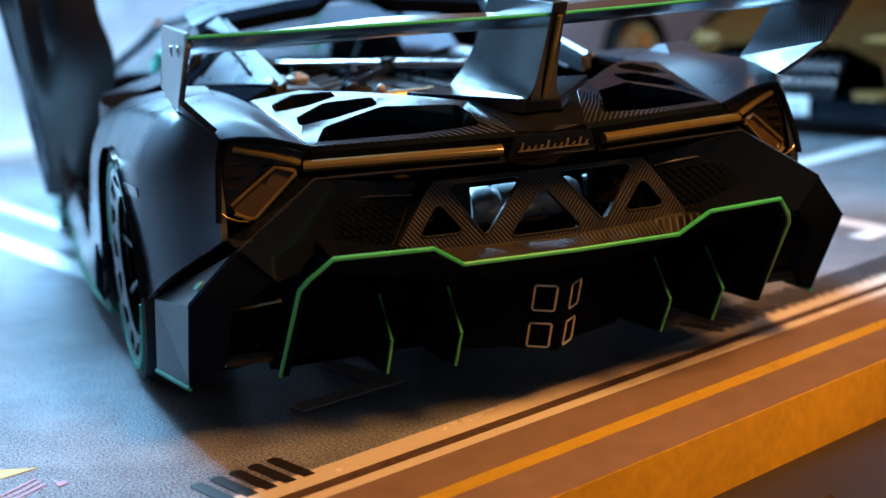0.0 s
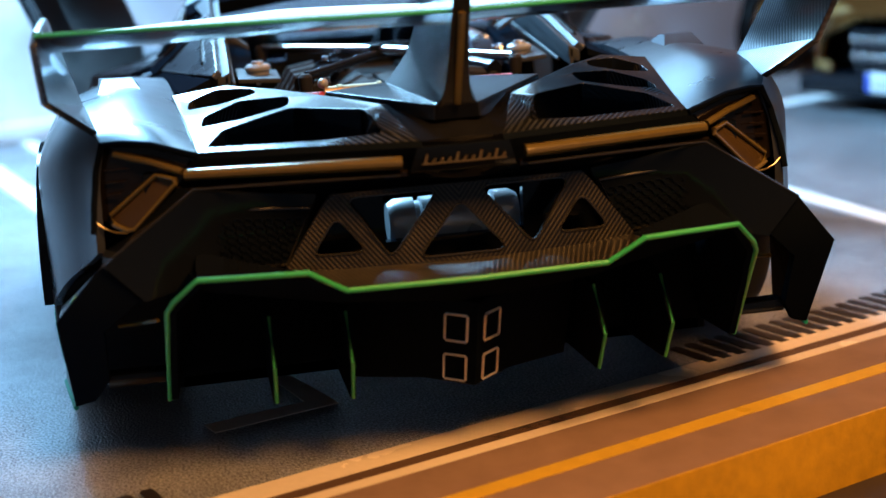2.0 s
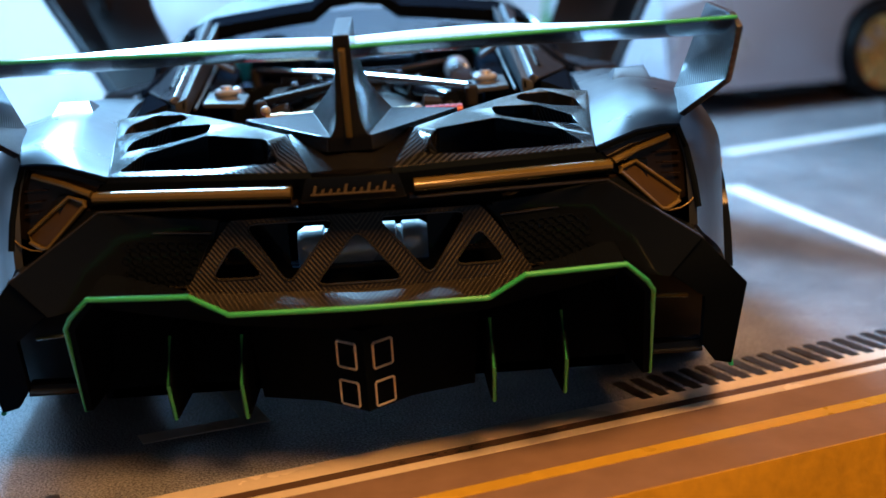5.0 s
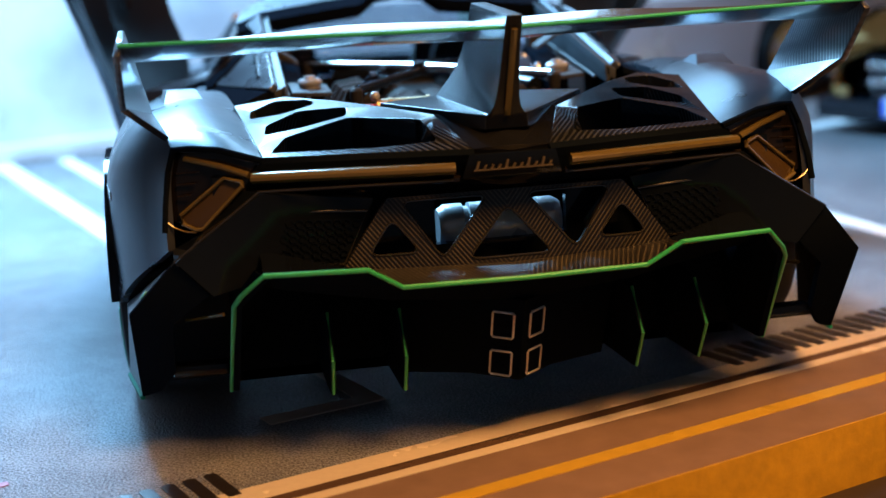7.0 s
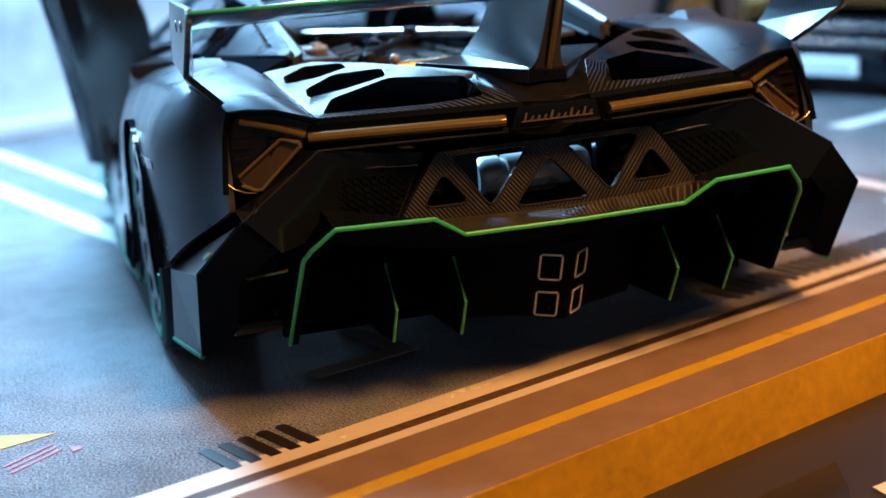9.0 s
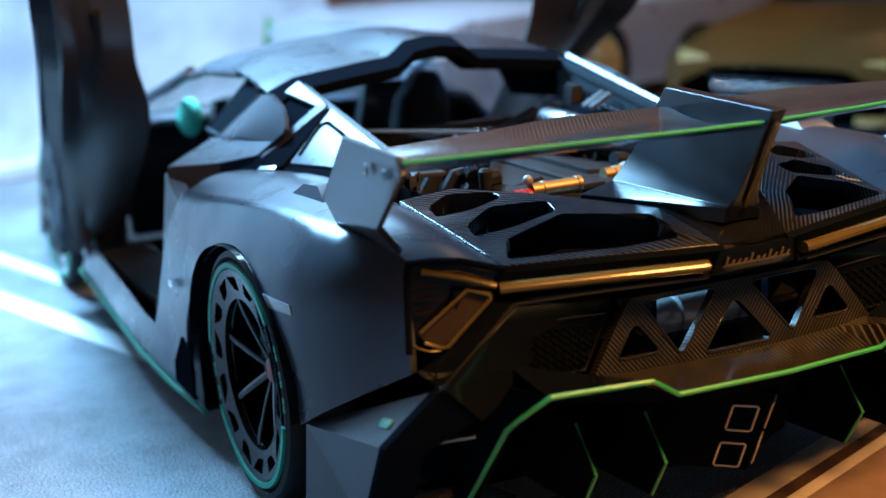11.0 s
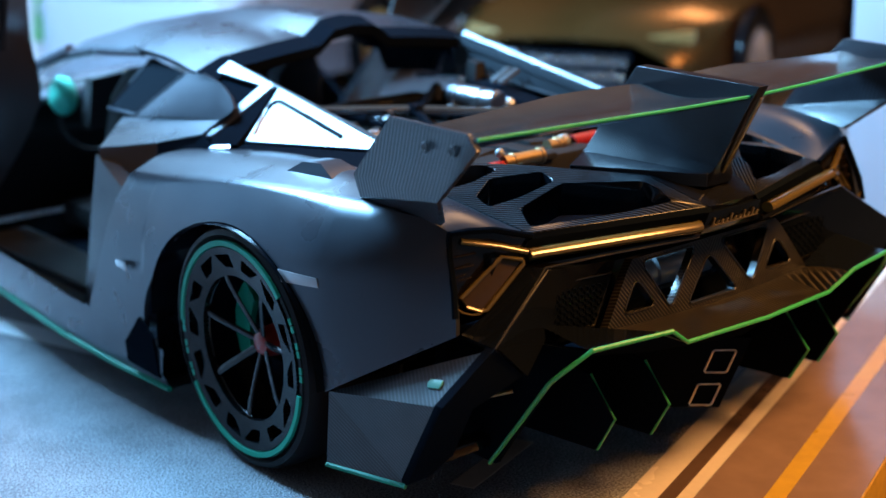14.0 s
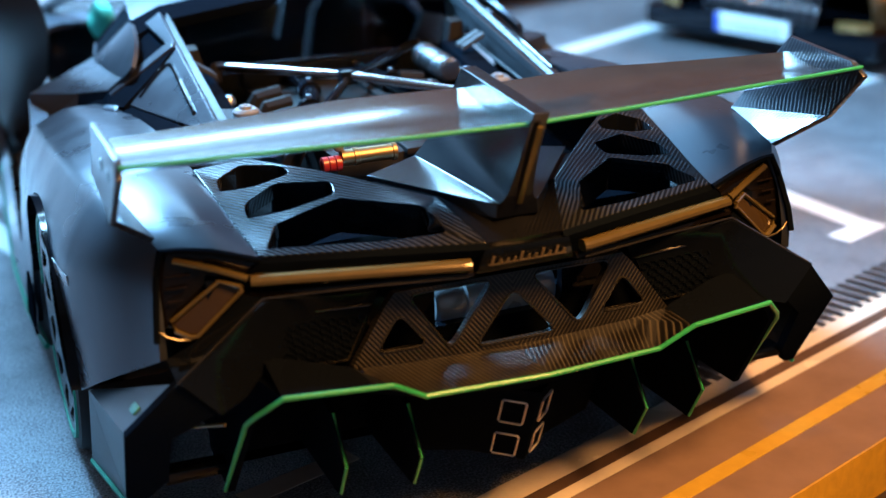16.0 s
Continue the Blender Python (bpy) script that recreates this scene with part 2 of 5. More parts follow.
def ring_plate(outer, inner, push):
    """A flat plate with a hole: both outlines have the same count of points."""
    bm = bmesh.new()
    push = Vector(push)
    n = len(outer)
    lo, li = [bm.verts.new(Vector(p)) for p in outer], [bm.verts.new(Vector(p)) for p in inner]
    ho, hi = [bm.verts.new(Vector(p) + push) for p in outer], [bm.verts.new(Vector(p) + push) for p in inner]
    for i in range(n):
        j = (i + 1) % n
        bm.faces.new((lo[i], lo[j], li[j], li[i]))
        bm.faces.new((ho[i], hi[i], hi[j], ho[j]))
        bm.faces.new((lo[i], ho[i], ho[j], lo[j]))
        bm.faces.new((li[i], li[j], hi[j], hi[i]))
    return bm


def holed_plate(outer, holes):
    """A sheet with openings in it, filled between the outlines."""
    bm = bmesh.new()
    edges = []
    for loop in [outer] + holes:
        v = [bm.verts.new(p) for p in loop]
        edges += [bm.edges.new((v[i], v[(i + 1) % len(v)])) for i in range(len(v))]
    bmesh.ops.triangle_fill(bm, use_beauty=True, use_dissolve=False, edges=edges, normal=(0, 0, 1))
    return bm


def fillet(corner, a, b, size):
    """Points along the curve that rounds a corner between two neighbours."""
    c, a, b = Vector(corner), Vector(a), Vector(b)
    p, q = c + (a - c).normalized() * size, c + (b - c).normalized() * size
    return [p * (1 - t) ** 2 + c * 2 * t * (1 - t) + q * t * t for t in (0, 0.25, 0.5, 0.75, 1)]


def round_loop(pts, size):
    """A closed outline with its corners rounded."""
    out = []
    for k in range(len(pts)):
        c, a, b = Vector(pts[k]), Vector(pts[k - 1]), Vector(pts[(k + 1) % len(pts)])
        out += fillet(c, a, b, min(size, (a - c).length * 0.45, (b - c).length * 0.45))
    return [tuple(p) for p in out]


def rounded(ob, width, segments=2):
    mod = ob.modifiers.new("rounding", "BEVEL")
    mod.width, mod.segments, mod.limit_method, mod.angle_limit = width * MM, segments, "ANGLE", radians(40)
    return ob


def loft(low, high):
    """A block between two outlines of the same count."""
    bm = grid([low, high], True)
    bm.verts.ensure_lookup_table()
    n = len(low)
    bm.faces.new(bm.verts[:n][::-1])
    bm.faces.new(bm.verts[n:])
    return bm


def facets(points, faces):
    bm = bmesh.new()
    v = [bm.verts.new(p) for p in points]
    for f in faces:
        bm.faces.new([v[i] for i in f])
    return bm


def smooth_line(pts, steps=6):
    """A curve through the given points."""
    pts = [Vector(p) for p in pts]
    out = []
    for i in range(len(pts) - 1):
        p0, p1, p2, p3 = pts[max(i - 1, 0)], pts[i], pts[i + 1], pts[min(i + 2, len(pts) - 1)]
        for k in range(steps):
            t = k / steps
            out.append(0.5 * ((2 * p1) + (p2 - p0) * t + (2 * p0 - 5 * p1 + 4 * p2 - p3) * t * t + (3 * p1 - p0 - 3 * p2 + p3) * t ** 3))
    out.append(pts[-1])
    return out


# ---- the display: board, painted marks, table, walls ----


def asphalt_material():
    m, n, l, b = mat_new("printed_asphalt")
    co = n.new("ShaderNodeTexCoord")
    fine, mid, broad = n.new("ShaderNodeTexNoise"), n.new("ShaderNodeTexNoise"), n.new("ShaderNodeTexNoise")
    for t, s, d in ((fine, 2700, 1.5), (mid, 120, 5), (broad, 14, 4)):
        t.inputs["Scale"].default_value, t.inputs["Detail"].default_value = s, d
        l.new(co.outputs["Object"], t.inputs["Vector"])
    ramp = n.new("ShaderNodeValToRGB")
    ramp.color_ramp.elements[0].position, ramp.color_ramp.elements[1].position = 0.44, 0.6
    ramp.color_ramp.elements[0].color, ramp.color_ramp.elements[1].color = (0.076, 0.081, 0.092, 1), (0.345, 0.358, 0.39, 1)
    mix = n.new("ShaderNodeMath")
    mix.operation = "MULTIPLY_ADD"
    # fine specks in the colour: grain, and glints painted along with it
    glint_grit = n.new("ShaderNodeMix")
    glint_grit.inputs[0].default_value = 0.8
    l.new(mid.outputs["Fac"], glint_grit.inputs[2])
    l.new(fine.outputs["Fac"], glint_grit.inputs[3])
    l.new(glint_grit.outputs[0], mix.inputs[0])
    mix.inputs[1].default_value = 0.75
    half = n.new("ShaderNodeMath")
    half.operation = "MULTIPLY"
    half.inputs[1].default_value = 0.25
    l.new(broad.outputs["Fac"], half.inputs[0])
    l.new(half.outputs[0], mix.inputs[2])
    l.new(mix.outputs[0], ramp.inputs[0])
    l.new(ramp.outputs[0], b.inputs["Base Color"])
    b.inputs["Roughness"].default_value = 0.3
    b.inputs["Specular IOR Level"].default_value = 0.17
    bp = n.new("ShaderNodeBump")
    bp.inputs["Strength"].default_value, bp.inputs["Distance"].default_value = 1.0, 0.0006
    l.new(fine.outputs["Fac"], bp.inputs["Height"])
    l.new(bp.outputs[0], b.inputs["Normal"])
    return m


M_ASPHALT = asphalt_material()
M_CREAM = simple("printed_cream_line", (0.62, 0.55, 0.46), 0.24, 0, 0, 0.12, 900, 0.25)
M_WHITE = simple("printed_white_line", (0.75, 0.76, 0.78), 0.36, 0, 0, 0.1, 900, 0.25)
M_YELLOW = simple("printed_yellow_line", (0.48, 0.31, 0.035), 0.28, 0, 0, 0.4, 400, 0.15)
M_TOOTH = simple("printed_dark_tooth", (0.016, 0.013, 0.013), 0.36, 0, 0, 0.25, 700, 0.3)
M_BROWN = simple("printed_brown_lane", (0.21, 0.14, 0.11), 0.2, 0, 0, 0.5, 150, 0.06)
M_GAP = simple("printed_dark_gap", (0.09, 0.055, 0.04), 0.26, 0, 0, 0.3, 300, 0.2)
M_EDGE = simple("raw_board_edge", (0.42, 0.235, 0.008), 0.6, 0, 0, 0.6, 500, 0.6)
M_TABLE = simple("dark_table_wood", (0.02, 0.014, 0.009), 0.5, 0, 0, 0.35, 160, 0.2)
M_PINK = simple("printed_pink_mark", (0.34, 0.14, 0.2), 0.55, 0, 0, 0.2, 700, spec=0.2)

ground = tagged(new("ground"), "printed grey parking-lot display board with painted lines", "display board", kind="structure")
board = part("board_top", prism([lay(-420, -21.6, -0.8), lay(520, -21.6, -0.8), lay(520, 356, -0.8), lay(-420, 356, -0.8)], (0, 0, 0.8)), M_ASPHALT, ground)
part("board_core", prism([lay(-420, -22, -9.6), lay(520, -22, -9.6), lay(520, 355, -9.6), lay(-420, 355, -9.6)], (0, 0, 8.8)), M_EDGE, ground, "raw yellow-brown board edge")
part("board_facing", prism([lay(-420, -22, -0.8), lay(520, -22, -0.8), lay(520, -21.65, -0.8), lay(-420, -21.65, -0.8)], (0, 0, 0.86)), M_EDGE, ground)


def stripe(name, corners, material, z=0.12, label=""):
    return part(name, prism([lay(a, b, 0.0) for a, b in corners], (0, 0, z)), material, ground, label)


def band(name, a0, a1, b0, b1, material, z=0.12):
    return stripe(name, [(a0, b0), (a1, b0), (a1, b1), (a0, b1)], material, z)


band("brown_lane", -420, 520, -21.58, 0.2, M_BROWN, 0.06)
band("dark_gap", -420, 520, 2.5, 5.0, M_GAP, 0.06)
band("thin_cream_line", -420, 520, 0.3, 2.5, M_CREAM)
band("broad_cream_line", -420, 520, 5.0, 9.7, M_CREAM)
band("yellow_line", -420, 520, -11.9, -9.0, M_YELLOW, 0.14)

tooth_mesh = None
for a_first, count in ((-39.3, 5), (49.0, 26)):
    for k in range(count):
        a = a_first - 3.05 * k if a_first < 0 else a_first + 3.05 * k
        o = lay(a, 8.2)
        if tooth_mesh is None:
            pts = [lay(-1.9, 0), lay(-0.1, 0), lay(0, 0.5), lay(-0.1, 9), lay(-0.6, 9.4), lay(-1.6, 9.4), lay(-2.0, 9)]
            t = part("tooth_mark", prism(pts, (0, 0, 0.16)), M_TOOTH, ground)
            tooth_mesh = t.data
        else:
            t = new("tooth_mark", tooth_mesh)
            t.parent = ground
        t.location = o * MM


def floor_line(name, p, q, width, material, z=0.12):
    p, q = Vector((*p, 0)), Vector((*q, 0))
    s = (q - p).normalized().cross(Vector((0, 0, 1))) * width / 2
    return part(name, prism([p - s, q - s, q + s, p + s], (0, 0, z)), material, ground)


floor_line("bay_line", (-92, 336), (-36, 142), 4.5, M_WHITE)
floor_line("bay_line", (-113, 331), (-30, 64), 6.5, M_WHITE)
floor_line("bay_line", (96, 190), (115.5, 76), 6, M_WHITE)
floor_line("bay_line", (105.5, 73), (118.6, 77.6), 5.5, M_WHITE, 0.18)
floor_line("bay_line", (108, 245), (235, 304), 8, M_WHITE)
floor_line("bay_line", (150, 165), (215, 189), 8, M_WHITE)
part("arrow_head", prism([(-36, 24, 0), (-34.5, 20.2, 0), (-16, 26.6, 0), (-23, 45, 0), (-26, 44, 0), (-21, 29, 0)], (0, 0, 0.12)), simple("printed_faded_arrow", (0.68, 0.58, 0.5), 0.38, 0, 0, 0.2, 700, 0.2), ground)
part("yellow_arrow", prism([lay(-64.4, 40.5), lay(-76, 40.5), lay(-76, 51)], (0, 0, 0.12)), simple("printed_yellow_arrow", (0.42, 0.26, 0.03), 0.55, 0, 0, 0.2, 700, 0.2, spec=0.2), ground)
for k in range(3):
    part("pink_bar", prism([lay(-67 - 8, 33.2 - 1.5 * k), lay(-66.5, 36.4 - 1.5 * k), lay(-66.5, 36.9 - 1.5 * k), lay(-67 - 8, 33.7 - 1.5 * k)], (0, 0, 0.12)), M_PINK, ground)
part("pink_dot", prism([lay(-65.6, 31.4), lay(-64, 31.6), lay(-64, 33), lay(-65.4, 33.2)], (0, 0, 0.12)), M_PINK, ground)

table = tagged(new("table"), "dark brown wooden table top under the display", "table")
part("tabletop", prism([lay(-700, -72, -29.6), lay(800, -72, -29.6), lay(800, 700, -29.6), lay(-700, 700, -29.6)], (0, 0, 20), 0.6), M_TABLE, table)
for a, b in ((-660, -20), (760, -20), (-660, 660), (760, 660)):
    c = lay(a, b)
    part("leg", box((c.x, c.y, -379.6), (40, 40, 700), 2), M_TABLE, table)


def wall_material():
    """A printed backdrop: pale with broad, smoky grey shapes."""
    m, n, l, b = mat_new("printed_backdrop")
    co = n.new("ShaderNodeTexCoord")
    t1, t2 = n.new("ShaderNodeTexNoise"), n.new("ShaderNodeTexNoise")
    for t, s, d in ((t1, 7, 5), (t2, 60, 5)):
        t.inputs["Scale"].default_value, t.inputs["Detail"].default_value = s, d
        l.new(co.outputs["Object"], t.inputs["Vector"])
    add = n.new("ShaderNodeMath")
    add.operation = "MULTIPLY_ADD"
    l.new(t2.outputs["Fac"], add.inputs[0])
    add.inputs[1].default_value = 0.25
    l.new(t1.outputs["Fac"], add.inputs[2])
    ramp = n.new("ShaderNodeValToRGB")
    ramp.color_ramp.elements[0].position, ramp.color_ramp.elements[1].position = 0.5, 0.72
    ramp.color_ramp.elements[0].color, ramp.color_ramp.elements[1].color = (0.36, 0.37, 0.42, 1), (0.72, 0.74, 0.76, 1)
    l.new(add.outputs[0], ramp.inputs[0])
    l.new(ramp.outputs[0], b.inputs["Base Color"])
    b.inputs["Roughness"].default_value = 0.45
    return m


M_WALL = wall_material()
wall = part("wall_back", prism([lay(-425, 356.5, 0.2), lay(246, 356.5, 0.2), lay(246, 362, 0.2), lay(-425, 362, 0.2)], (0, 0, 300)), M_WALL)
tagged(wall, "pale printed backdrop panel behind the cars", "backdrop", kind="structure")
backdrop = wall
# added room shell, mostly unseen; wall colours are chosen for their reflections
M_ROOM = simple("brown_room_wall", (0.42, 0.23, 0.1), 0.6, 0, 0, 0.5, 40)
M_PALEROOM = simple("grey_room_wall", (0.5, 0.5, 0.52), 0.7, 0, 0, 0.08, 40)
M_CARPET = simple("grey_brown_carpet", (0.12, 0.1, 0.085), 0.9, 0, 0, 0.3, 120, 0.3)
room_floor = part("floor", prism([lay(-1300, -1200, -750), lay(1500, -1200, -750), lay(1500, 705, -750), lay(-1300, 705, -750)], (0, 0, 20)), M_CARPET)
tagged(room_floor, "grey brown carpet floor of the room", "floor", kind="structure")
for nm, p, q, r, s in (("wall_north", (-1300, 705), (1500, 705), (1500, 725), (-1300, 725)), ("wall_south", (-1300, -1220), (1500, -1220), (1500, -1200), (-1300, -1200)), ("wall_west", (-1320, -1220), (-1300, -1220), (-1300, 725), (-1320, 725)), ("wall_east", (1500, -1220), (1520, -1220), (1520, 725), (1500, 725))):
    wall = part(nm, prism([lay(*c, -750) for c in (p, q, r, s)], (0, 0, 2000)), M_ROOM if nm in ("wall_north", "wall_east") else M_PALEROOM)
    tagged(wall, "dim brown wall added for warm reflections" if nm in ("wall_north", "wall_east") else "dim grey wall, added and unseen, for cool reflections", "wall", kind="structure")
part("green_print", prism([lay(208, 356.3, 26), lay(217, 356.3, 24), lay(218, 356.3, 42), lay(212, 356.3, 46)], BX * 0.2), simple("printed_leaf_green", (0.1, 0.4, 0.12), 0.5, 0, 0, 0.3, 200), backdrop)
trim = part("baseboard", prism([lay(-420, 349, 0.2), lay(229, 349, 0.2), lay(229, 356, 0.2), lay(-420, 356, 0.2)], (0, 0, 6), 0.5), simple("pale_trim", (0.6, 0.62, 0.65), 0.5, 0, 0, 0.1, 300))
tagged(trim, "pale trim at the foot of the backdrop", "baseboard", kind="structure")
M_PILLAR = simple("white_card", (0.46, 0.44, 0.5), 0.5, 0, 0, 0.04, 200, 0.05)
pillar = tagged(part("pillar", prism([(134, 71.5, 0.15), (137, 26, 0.15), (163, 28, 0.15), (160, 73.5, 0.15)], (0, 0, 190), 0.6), M_PILLAR), "plain white card pillar standing on the board", "pillar")

post = part("post", prism([lay(249, 352, 0.15), lay(271, 352, 0.15), lay(271, 362, 0.15), lay(249, 362, 0.15)], (0, 0, 44), 0.5), simple("tan_card", (0.45, 0.27, 0.13), 0.5, 0, 0, 0.15, 200, 0.1))
tagged(post, "short tan card post beside the backdrop panel", "post")
case = part("flat_case", prism([lay(-40, -34.3, -9.6), lay(17.3, -34.8, -9.6), lay(10.9, -41.4, -9.6), lay(5, -48, -9.6), lay(-40, -50, -9.6)], (0, 0, 1.2), 0.3), simple("black_case_plastic", (0.012, 0.012, 0.014), 0.4, 0, 0, 0.2, 300, 0.1))
tagged(case, "flat black plastic case lying on the table", "case")
card = part("paper_card", prism([lay(14.5, -42.6, -9.6), lay(60, -46.2, -9.6), lay(60, -60, -9.6), lay(9, -60, -9.6)], (0, 0, 0.4)), simple("white_paper", (0.6, 0.66, 0.75), 0.6, 0, 0, 0.05, 300, 0.05))
tagged(card, "white paper card lying on the table", "card")


# ---- the model sports car ----
car = thing("model_car", "matte grey model supercar with green trim and open doors", "model car")
SIDES = (-1, 1)


def flip(s, pts):
    """Points given for the left side (x below zero), put on the left (s=-1) or right (s=1)."""
    return [(-s * p[0], p[1], p[2]) for p in pts]


def flat(pts, i=0, j=2, k=4):
    """Lays an outline into the plane of three of its corners."""
    o = Vector(pts[i])
    n = (Vector(pts[j]) - o).cross(Vector(pts[k]) - o).normalized()
    return [tuple(Vector(p) - n * n.dot(Vector(p) - o)) for p in pts]


WHEEL_Y, WHEEL_Z = 51.2, 19.7
SK1, SK2 = (-52.2, 101.5, 36.0), (-45.6, 93.0, 37.0)
# along the car: inner edge x z, crest x z, shoulder x z, flank x z, foot x
FENDER = [
    (8.8, -33.0, 42.1, -38.8, 43.9, -45.1, 44.2, -46.6, 38, -47.0),
    (12.0, -33.3, 42.6, -39.2, 45.3, -46.3, 45.5, -47.9, 38, -48.7),
    (17.0, -33.8, 43.5, -40.0, 46.7, -47.7, 46.1, -50.7, 38, -51.6),
    (23.0, -34.2, 44.6, -40.8, 47.8, -48.9, 46.5, -53.2, 38, -53.9),
    (30.0, -34.8, 45.6, -41.6, 48.4, -50.1, 46.6, -55.1, 37, -55.5),
    (38.0, -35.4, 46.2, -42.4, 48.6, -51.1, 46.4, -55.9, 36, -56.2),
    (51.0, -36.2, 46.7, -43.4, 48.3, -52.0, 45.6, -56.3, 35, -56.6),
    (64.0, -37.2, 46.4, -44.6, 47.4, -52.4, 44.2, -56.3, 33, -56.8),
    (76.0, -38.6, 45.4, -46.0, 45.8, -52.6, 42.6, -56.0, 31, -56.9),
    (88.0, -40.6, 44.2, -47.4, 44.2, -52.6, 41.4, -55.6, 30, -57.0),
]


def fender_foot(y):
    if y < 28.6:
        return 30.4 - (y - 8.8) * 0.575
    d = (y - 51.0) / (22.5 if y < 51 else 27.0)
    if abs(d) < 1:
        return 19.2 + 20.6 * math.sqrt(1 - d * d)
    return 8.4


def fender_row(y, foot=None):
    xi, zi, xc, zc, xs, zs, xm, zm, xl = lerp(FENDER, y)
    a, b, c = Vector((xi, y, zi)), Vector((xc, y, zc)), Vector((xs, y, zs))
    p, q = a.lerp(b, 0.62), b.lerp(c, 0.45)
    top = [a, a.lerp(b, 0.36)] + [p.lerp(b, t).lerp(b.lerp(q, t), t) for t in (0, 0.2, 0.4, 0.6, 0.8, 1)] + [b.lerp(c, 0.6), b.lerp(c, 0.8), c]
    low = fender_foot(y) if foot is None else foot
    pts = [tuple(p) for p in top]
    for k in range(1, 13):
        z = zs + (low - zs) * k / 12
        if z > zm:
            t = (zs - z) / (zs - zm)
            x = xs + (xm - xs) * (1 - (1 - t) ** 1.9)
        else:
            x = xm + (xl - xm) * min(1, (zm - z) / 22)
        pts.append((x, y, z))
    lean = max(0.0, min(1.0, (y - 76) / 10))
    # the rear edge sweeps forward towards its outer top corner
    sweep = 3.3 * max(0.0, 1 - (y - 8.8) / 10)
    out = []
    for px, py, pz in pts:
        dy = sweep * max(0.0, min(1.0, (-px - 33) / 12)) ** 1.3 * max(0.0, min(1.0, (pz - 32) / 11.5)) ** 1.7
        out.append((px, py + dy + lean * max(0, 43 - pz) * 0.5, pz))
    return out


stations = [8.8, 10, 12, 14.5, 17, 20, 23, 26, 28.5, 28.8, 29.5, 30.5, 32, 34, 37, 40, 44, 48, 51, 54, 58, 62, 65, 68, 71, 73.5, 75.5, 76.6, 77.5, 77.9, 77.98]
fender_rows = [fender_row(y) for y in stations] + [fender_row(y) for y in (78.1, 79, 81, 83, 85, 88)]
for s in SIDES:
    part("rear_fender", grid([flip(s, r) for r in fender_rows]), M_BODY, car, "satin matte dark grey fender", 40, 1.1)
    # lip round the wheel opening
    arch = [(-56.5, 51 + (26.8 if t < math.pi / 2 else 22.3) * math.cos(t), 19.2 + 20.4 * math.sin(t)) for t in (math.pi * k / 24 for k in range(25))]
    inner = [(-38.0, p[1], p[2] + 0.4) for p in arch]
    part("wheel_arch", grid([flip(s, arch), flip(s, inner)]), M_BLACK, car)
    part("arch_front", prism(flip(s, [(-55, 78.2, 6.5), (-36, 78.2, 6.5), (-36, 78.2, 24), (-55, 78.2, 24)]), (0, 1, 0)), M_BLACK, car)
    # marker lens on the flank, raised block on the crest
    part("side_marker", prism(flip(s, [(-55.9, 37.9, 35.8), (-55.0, 29.2, 36.0), (-54.9, 29.0, 34.6), (-55.9, 37.0, 34.0)]), (-s * -0.18, 0, 0), 0.05), M_MARK, car, "clear grey side marker lens")
    part("side_marker", prism(flip(s, [(-56.6, 88.6, 27.0), (-56.9, 84.8, 27.0), (-56.9, 84.4, 25.6), (-56.6, 88.8, 25.8)]), (-s * -0.18, 0, 0), 0.05), M_MARK, car, "clear grey side marker lens")
    foot, crown = [(-39.9, 37.4, 47.4), (-46.3, 36.4, 47.4), (-47.0, 49, 46.8), (-40.4, 48, 47.2)], [(-41.3, 41.4, 49.2), (-45.6, 40.6, 49.3), (-46.3, 44.4, 49.2), (-41.6, 44.8, 49.0)]
    part("crest_block", loft(flip(s, foot), flip(s, crown)), M_BODY, car)
    # lamp cluster
    part("lamp_housing", prism(flip(s, [(-33.2, 8.8, 41.6), (-38.9, 10.0, 43.3), (-44.7, 12.6, 43.5), (-45.7, 11.4, 39.5), (-46.4, 10.6, 34.4), (-41.9, 10.0, 32.8), (-36.4, 9.2, 38.4)]), (0, 4, 0), 0.4), M_LAMPDARK, car, "dark smoked lamp housing")
    part("lamp_edge", tube(flip(s, [(-46.7, 9.2, 34.6), (-45.6, 8.8, 33.6), (-44.2, 8.5, 33.0), (-42.6, 8.3, 32.8)]), 0.13, 8), M_LAMP, car)
    bars = {"light_bar": [(-7.9, -0.3, 40.2), (-9, -0.2, 40.2), (-22, 3.6, 40.0), (-34.6, 7.3, 39.8)], "upper_lamp_arm": [(-35.0, 7.2, 40.3), (-38.6, 8.9, 41.5), (-43.4, 11.4, 42.6)], "lower_lamp_arm": [(-36.0, 7.0, 39.4), (-38.3, 8.8, 39.9), (-44.6, 10.2, 35.0), (-44.3, 9.4, 33.9), (-42.6, 8.5, 33.1), (-41.7, 8.2, 33.2), (-36.0, 6.9, 38.9), (-36.0, 7.0, 39.4)]}
    for nm, pts in bars.items():
        part(nm, tube(flip(s, pts), {"light_bar": 1.05, "upper_lamp_arm": 0.6, "lower_lamp_arm": 0.42}[nm], 12, 0.8), M_LAMP, car, "smoked amber lamp lens")
    part("lower_lens", prism(flip(s, [(-36.0, 7.3, 39.2), (-38.3, 9.0, 39.8), (-44.5, 10.4, 35.0), (-44.2, 9.7, 34.0), (-42.5, 8.8, 33.2), (-41.7, 8.5, 33.3)]), (0, 1.0, 0), 0.1), M_LENS, car, "brown smoked lower lens")
